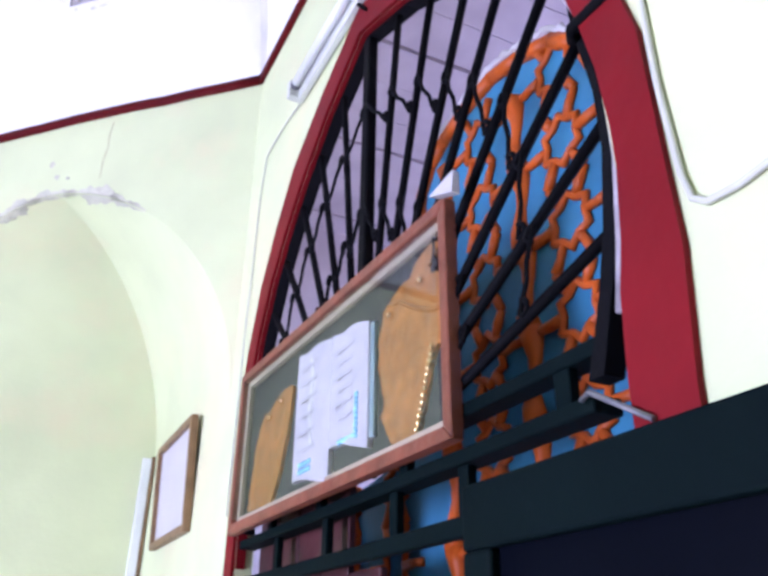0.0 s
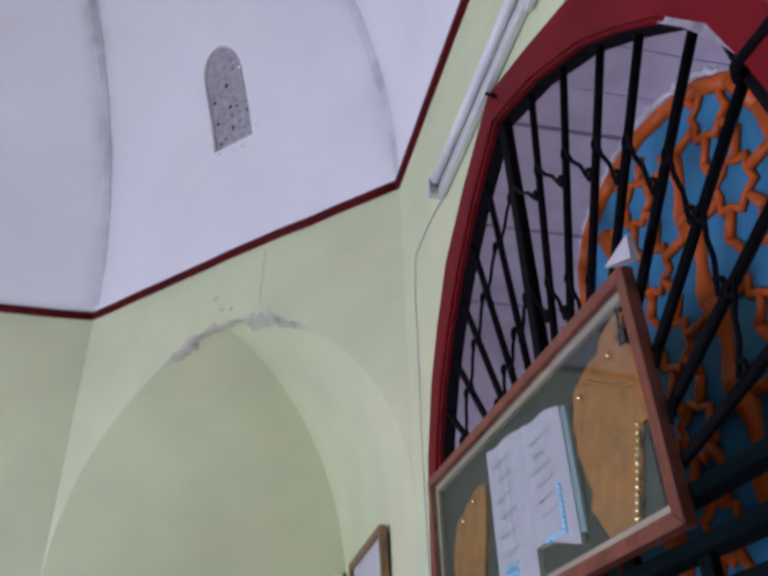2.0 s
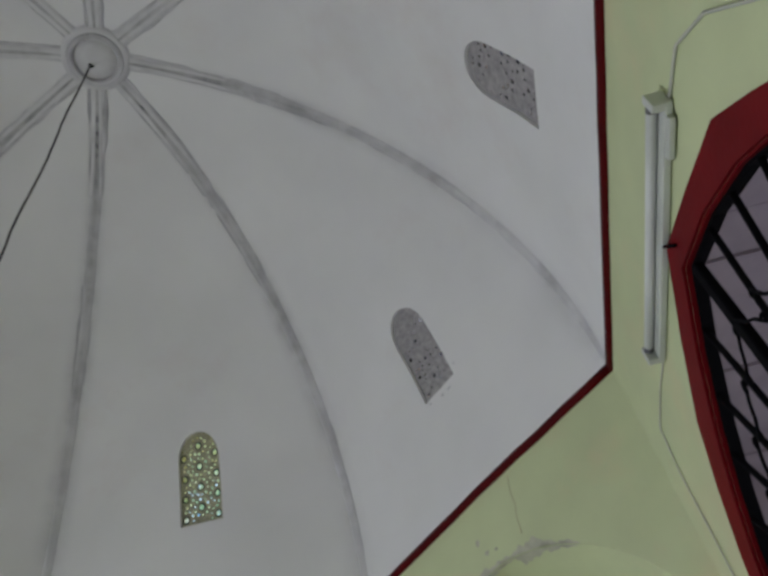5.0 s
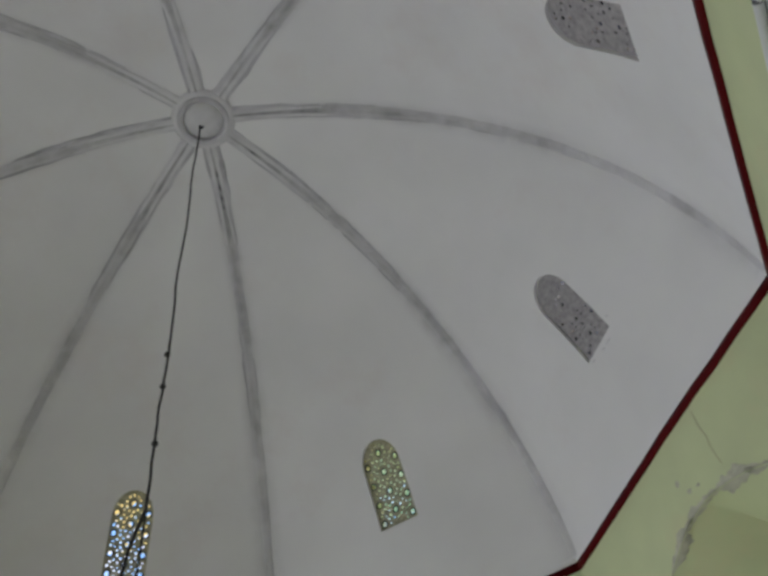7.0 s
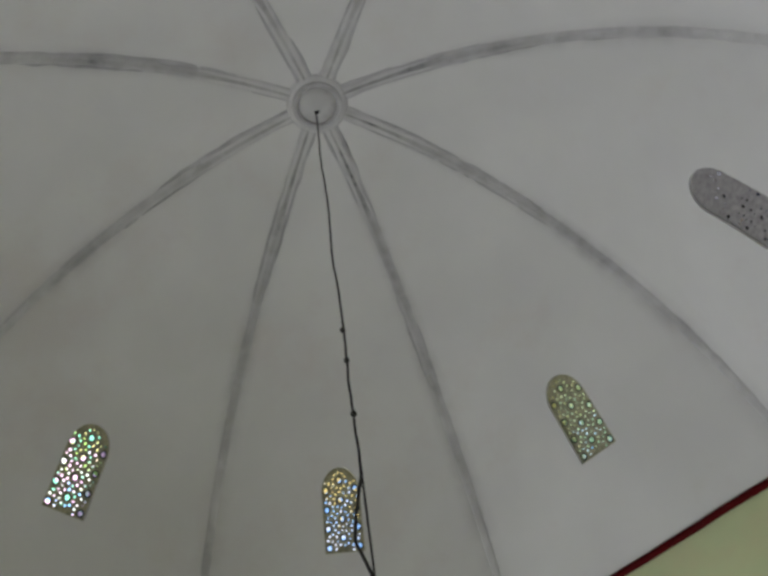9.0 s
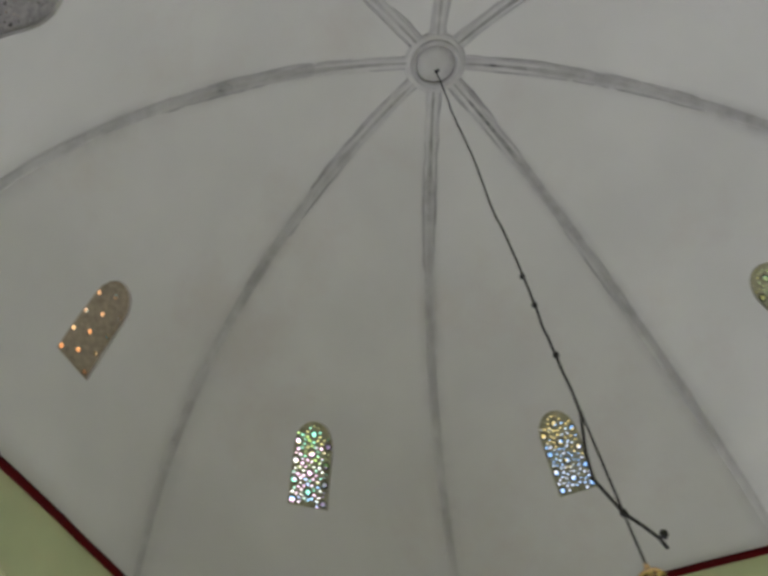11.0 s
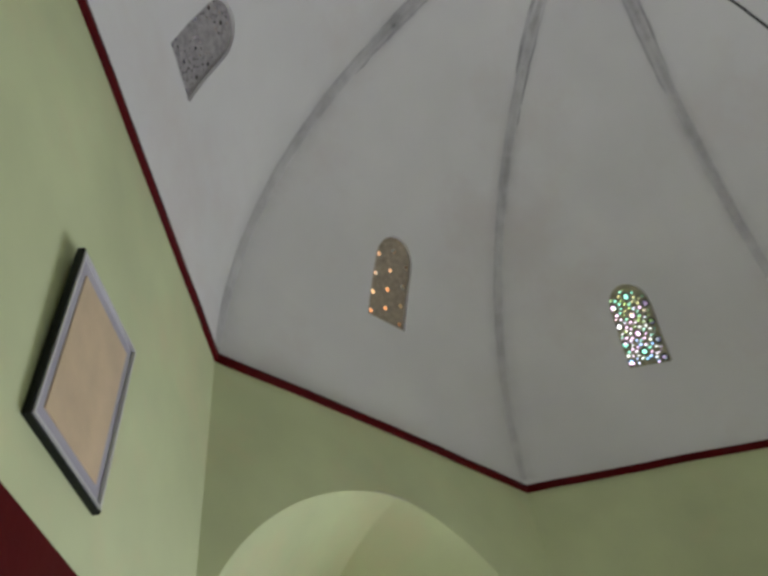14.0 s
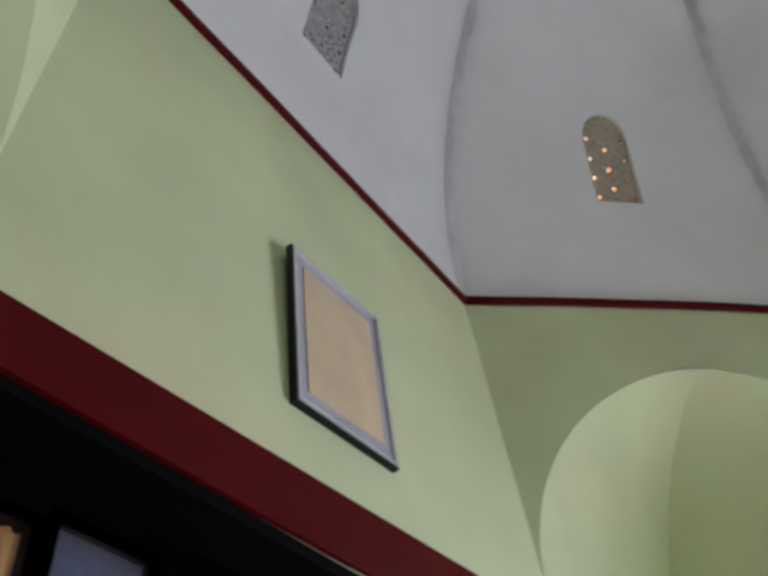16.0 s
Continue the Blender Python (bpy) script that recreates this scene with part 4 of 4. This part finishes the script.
for f in ((0, 1, 2), (3, 5, 4), (0, 3, 4, 1), (1, 4, 5, 2), (2, 5, 3, 0)):
    pw.faces.new([vs[k] for k in f])
tagged(part("paper_scrap", finish(pw), PAPER, m=side(0)), "folded white paper tucked behind the frame corner", "paper")

# small framed prints in the north-east corner
P1 = thing("framed_print", side(0) @ Matrix.Translation((1.955, 2.475, -0.03)) @ pose(0, 0, 0, -2.5, 0, 0), "brown framed pale grey print on the wall", "picture")
frame_bars(P1, 0.362, 0.248, 0.033, -0.014, 0.02, BROWN)
part("print", box(-0.34, 0.34, -0.225, 0.225, 0.006, 0.014), GREYPAPER, P1)
CH = thing("cable_trunking", pose(AP - 0.035, AP - 0.02, 0), "white cable trunking up the corner with a dark edge", "trunking")
part("cover", box(-0.035, 0.012, -0.012, 0.018, 0.0, 2.75, 0.004), TUBE, CH)
part("joint", box(0.013, 0.030, -0.014, 0.016, 0.0, 2.76, 0.003), BROWN, CH, "dark gap strip")

# large framed print on the south wall
P3 = thing("framed_print", side(6) @ Matrix.Translation((0.042, 3.012, -0.022)) @ pose(0, 0, 0, -2.2, 0, -2.5), "black and silver framed tan print hung by a cord", "picture")
frame_bars(P3, 0.225, 0.300, 0.009, -0.012, 0.010, BLACKGLOSS)
frame_bars(P3, 0.217, 0.292, 0.010, -0.016, 0.004, SILVER)
part("mount", box(-0.208, 0.208, -0.287, 0.287, -0.006, 0.006), MAUVE, P3, "mauve grey mount")
part("print", box(-0.168, 0.168, -0.240, 0.240, -0.010, -0.005), TAN, P3)
part("cord", tube([(-0.03, -0.30, 0.018), (-0.032, -0.33, 0.018), (-0.025, -0.36, 0.016)], 0.003, 6), FLEX, P3)

# tube light over the arch
T = thing("tube_light", side(0) @ Matrix.Translation((-0.012, 3.69, -0.004)) @ pose(0, 0, 0, 0, 0, 0.3), "white fluorescent tube batten, switched off", "lamp")
part("batten", box(-0.53, 0.53, -0.030, 0.046, -0.026, 0.0, 0.005), BATTEN, T)
part("tube", tube([(-0.515, 0.022, -0.045), (0.515, 0.022, -0.045)], 0.0165, 12), TUBE, T)
for sg in (-1, 1):
    part("holder", box(sg * 0.525 - 0.014, sg * 0.525 + 0.014, -0.028, 0.048, -0.064, -0.002, 0.004), BATTEN, T)
    part("cap", tube([(sg * 0.49, 0.022, -0.045), (sg * 0.513, 0.022, -0.045)], 0.0172, 12), BATTEN_DARK, T, "dull metal tube end")
part("ballast", box(-0.50, -0.36, -0.058, -0.031, -0.024, -0.003, 0.004), BATTEN, T)


def wire(pts, r, i, mat, words, cat="cable", name="cable"):
    ob = part(name, tube(pts, r, 6), mat, m=side(i))
    return tagged(ob, words, cat)


wire([(0.51, 3.69, -0.006), (0.541, 3.683, -0.006), (0.72, 3.705, -0.006), (0.93, 3.70, -0.006), (0.95, 3.69, -0.006), (0.993, 3.506, -0.006), (1.003, 3.131, -0.006), (0.984, 2.942, -0.016), (0.985, 2.2, -0.016)], 0.0033, 0, CABLE, "thin pale cable clipped to the wall beside the arch")
wire([(-0.54, 3.685, -0.006), (-0.62, 3.672, -0.006), (-0.72, 3.652, -0.006), (-0.86, 3.50, -0.006), (-1.0, 3.2, -0.006), (-1.09, 2.85, -0.006), (-1.104, 2.66, -0.006), (-1.106, 2.5, -0.006), (-1.118, 2.34, -0.006), (-1.128, 2.298, -0.006), (-1.15, 2.281, -0.006), (-1.20, 2.278, -0.006), (-1.25, 2.285, -0.006), (-1.45, 2.31, -0.006), (-1.7, 2.34, -0.006)], 0.0055, 0, CABLE, "pale cable running round the arch and along the wall")
wire([(0.02, 3.715, -0.012), (-0.03, 3.655, -0.022), (-0.085, 3.585, -0.02)], 0.0065, 0, BLACK, "dark nail and hook at the arch's point", "nail", "nail")

# pendant hung from the crown
D = thing("pendant_lamp", pose(0.012, 0.046, 2.82), "brass pendant hung on a long knotted dark flex", "lamp")
rnd = random.Random(11)
flex = []
for k in range(61):
    z = 4.21 - (4.21 - 0.72) * k / 60
    hang = max(0, (z - 1.6) / 2.61)
    flex.append((0.03 * hang + 0.007 * math.sin(k * 0.35) * (0.3 + k / 60) + rnd.uniform(-0.003, 0.003), -0.02 * hang + 0.007 * math.cos(k * 0.27) * (0.3 + k / 60), z))
part("flex", tube(flex, 0.0058, 6), FLEX, D)
part("flex", tube([flex[-1], (-0.02, -0.035, 0.55), (-0.03, -0.045, 0.42), (0.0, 0.0, 0.26), (0.02, 0.045, 0.20), (0.035, 0.075, 0.15), (0.04, 0.083, 0.11)], 0.0068, 6), FLEX, D, "loose spliced end of flex")
part("cord", tube([flex[-3], (0.01, -0.01, 0.5), (0.0, 0.0, 0.25), (0.0, 0.0, 0.06)], 0.0045, 6), FLEX, D)
for z in (1.645, 1.42, 1.07, 0.26):
    part("knot", lathe([(0.004, -0.018), (0.014, -0.006), (0.013, 0.008), (0.004, 0.018)], 8), FLEX, D, m=pose(0, 0, z))
part("knot", lathe([(0.004, -0.018), (0.014, -0.006), (0.014, 0.008), (0.004, 0.018)], 8), FLEX, D, m=pose(0.043, 0.095, 0.165))
part("cap", lathe([(0.006, 0.065), (0.011, 0.05), (0.012, 0.038), (0.038, 0.026), (0.047, 0.012), (0.042, 0.0), (0.022, -0.008), (0.03, -0.022), (0.024, -0.036), (0.009, -0.046)], 24), BRASS, D, "polished brass cap")
part("stem", tube([(0, 0, -0.04), (0, 0, -0.75)], 0.006, 8), BRASS, D)
part("bulb_holder", lathe([(0.01, -0.74), (0.03, -0.76), (0.034, -0.84), (0.02, -0.86)], 16), BLACKGLOSS, D)


# bare plaster where the paint has flaked along the squinch arch, and small chips
def flaked(i, spans, seed):
    M = side(i)
    inv = M.inverted()
    kr, kl = inv @ CORNER[i], inv @ CORNER[(i + 1) % 8]
    mid = (kr + kl) / 2
    crown = 3.80 if i == 5 else CROWN
    rnd = random.Random(seed)
    for u0, u1, hgt in spans:
        n = max(12, int(abs(u1 - u0) / 0.010))
        lo, hi = [], []
        ph = [rnd.uniform(0, 6.28) for q in range(6)]

        def ragged(k, q):
            return min(1, max(0.12, 0.55 + 0.26 * math.sin(k * 0.21 + ph[q]) + 0.16 * math.sin(k * 0.53 + ph[q + 1]) + 0.1 * math.sin(k * 1.3 + ph[q + 2])))
        for k in range(n + 1):
            u = u0 + (u1 - u0) * k / n
            kk = kl if u > mid.x else kr
            t = min(1, abs((u - mid.x) / (kk.x - mid.x)))
            z = SPRING + (crown - SPRING) * math.sqrt(1 - t ** (1 / 0.58))
            w = mid.z + (kk.z - mid.z) * t - 0.003
            taper = math.sin(math.pi * min(max(k / n, 0.02), 0.98)) ** 0.5
            lo.append(Vector((u, z + 0.002, w)))
            hi.append(Vector((u, z + 0.004 + hgt * 0.75 * taper * ragged(k, 0), w)))
        bm = bmesh.new()
        a = [bm.verts.new(p) for p in lo]
        b = [bm.verts.new(p) for p in hi]
        c = [bm.verts.new(p + Vector((0, 0, 0.006))) for p in lo]
        d = [bm.verts.new(p + Vector((0, 0, 0.006))) for p in hi]
        for k in range(n):
            bm.faces.new((a[k], a[k + 1], b[k + 1], b[k]))
            bm.faces.new((b[k], b[k + 1], d[k + 1], d[k]))
            bm.faces.new((a[k + 1], a[k], c[k], c[k + 1]))
        sf = bmesh.new()
        e, g = [], []
        for k in range(n + 1):
            f = lo[k] + Vector((0, -0.002, 0.003))
            t = min(1, abs((f.x - mid.x) / ((kl if f.x > mid.x else kr).x - mid.x)))
            c = Vector((mid.x * (1 - t), f.y, mid.z + (1.11 - mid.z) * t))
            way = (c - f).normalized() if (c - f).length > 1e-4 else Vector((0, 0, 1))
            reach = min((c - f).length * 0.8, hgt * 1.2 * ragged(k, 3) * math.sin(math.pi * min(max(k / n, 0.03), 0.97)))
            low = Vector((0, -0.005, -0.002))
            e.append(sf.verts.new(f + low))
            g.append(sf.verts.new(f + way * reach + low))
        for k in range(n):
            sf.faces.new((e[k], e[k + 1], g[k + 1], g[k]))
        tagged(part("flaked_plaster", finish(sf), PEEL, m=M), "patch of flaked paint on the arch soffit", "damage", kind="structure")
        tagged(part("flaked_plaster", finish(bm), PEEL, m=M), "patch of flaked paint and bare plaster on the arch edge", "damage", kind="structure")


flaked(1, [(0.44, 0.12, 0.075), (0.20, -0.10, 0.07), (-0.04, -0.36, 0.10), (-0.30, -0.52, 0.06)], 5)
for pts_, r_, mat_, nm_, words_ in (([(-0.232, 4.23), (-0.219, 4.13), (-0.227, 4.06), (-0.212, 4.0), (-0.213, 3.89)], 0.0022, RUST, "plaster_crack", "thin rusty crack in the painted plaster"),):
    inv = side(1).inverted()
    ka, kb = inv @ CORNER[1], inv @ CORNER[2]
    tagged(part(nm_, tube([(u, v, ka.z + (kb.z - ka.z) * (u - ka.x) / (kb.x - ka.x)) for u, v in pts_], r_, 5), mat_, m=side(1)), words_, "damage", kind="structure")
flaked(5, [(0.15, -0.1, 0.012)], 8)
rnd = random.Random(21)
for i, u, v, r in ((1, 0.10, 4.02, 0.022), (1, 0.05, 3.94, 0.016), (1, 0.35, 3.98, 0.02), (1, 0.16, 4.09, 0.012), (1, 0.42, 3.9, 0.014), (1, -0.02, 3.92, 0.012), (1, 0.3, 3.89, 0.016)):
    inv = side(i).inverted()
    w = ((inv @ CORNER[i]).z + (inv @ CORNER[i + 1]).z) / 2 - 0.002
    pts = [(u + r * rnd.uniform(0.5, 1.2) * math.cos(2 * math.pi * k / 9), v + r * rnd.uniform(0.5, 1.5) * math.sin(2 * math.pi * k / 9)) for k in range(9)]
    tagged(part("plaster_chip", slab(pts, [], w, w + 0.004), PEEL, m=side(i)), "small chip in the painted plaster", "damage", kind="structure")
for i, du, dz, ln in ((1, -0.10, -0.05, 0.05), (1, -0.02, -0.05, 0.03), (1, -0.2, 0.05, 0.02), (1, 0.10, -0.03, 0.02)):
    p = [on_dome(i, *to_s(i, WINDOW_U[i] + du + ln * k / 3, WINDOW_Z[i] + dz + 0.004 * (k % 2)), 0.001) for k in range(4)]
    tagged(part("plaster_scar", tube(p, [0.002, 0.006, 0.005, 0.002], 6), SOOT), "grey scar in the dome plaster by a window", "damage", kind="structure")
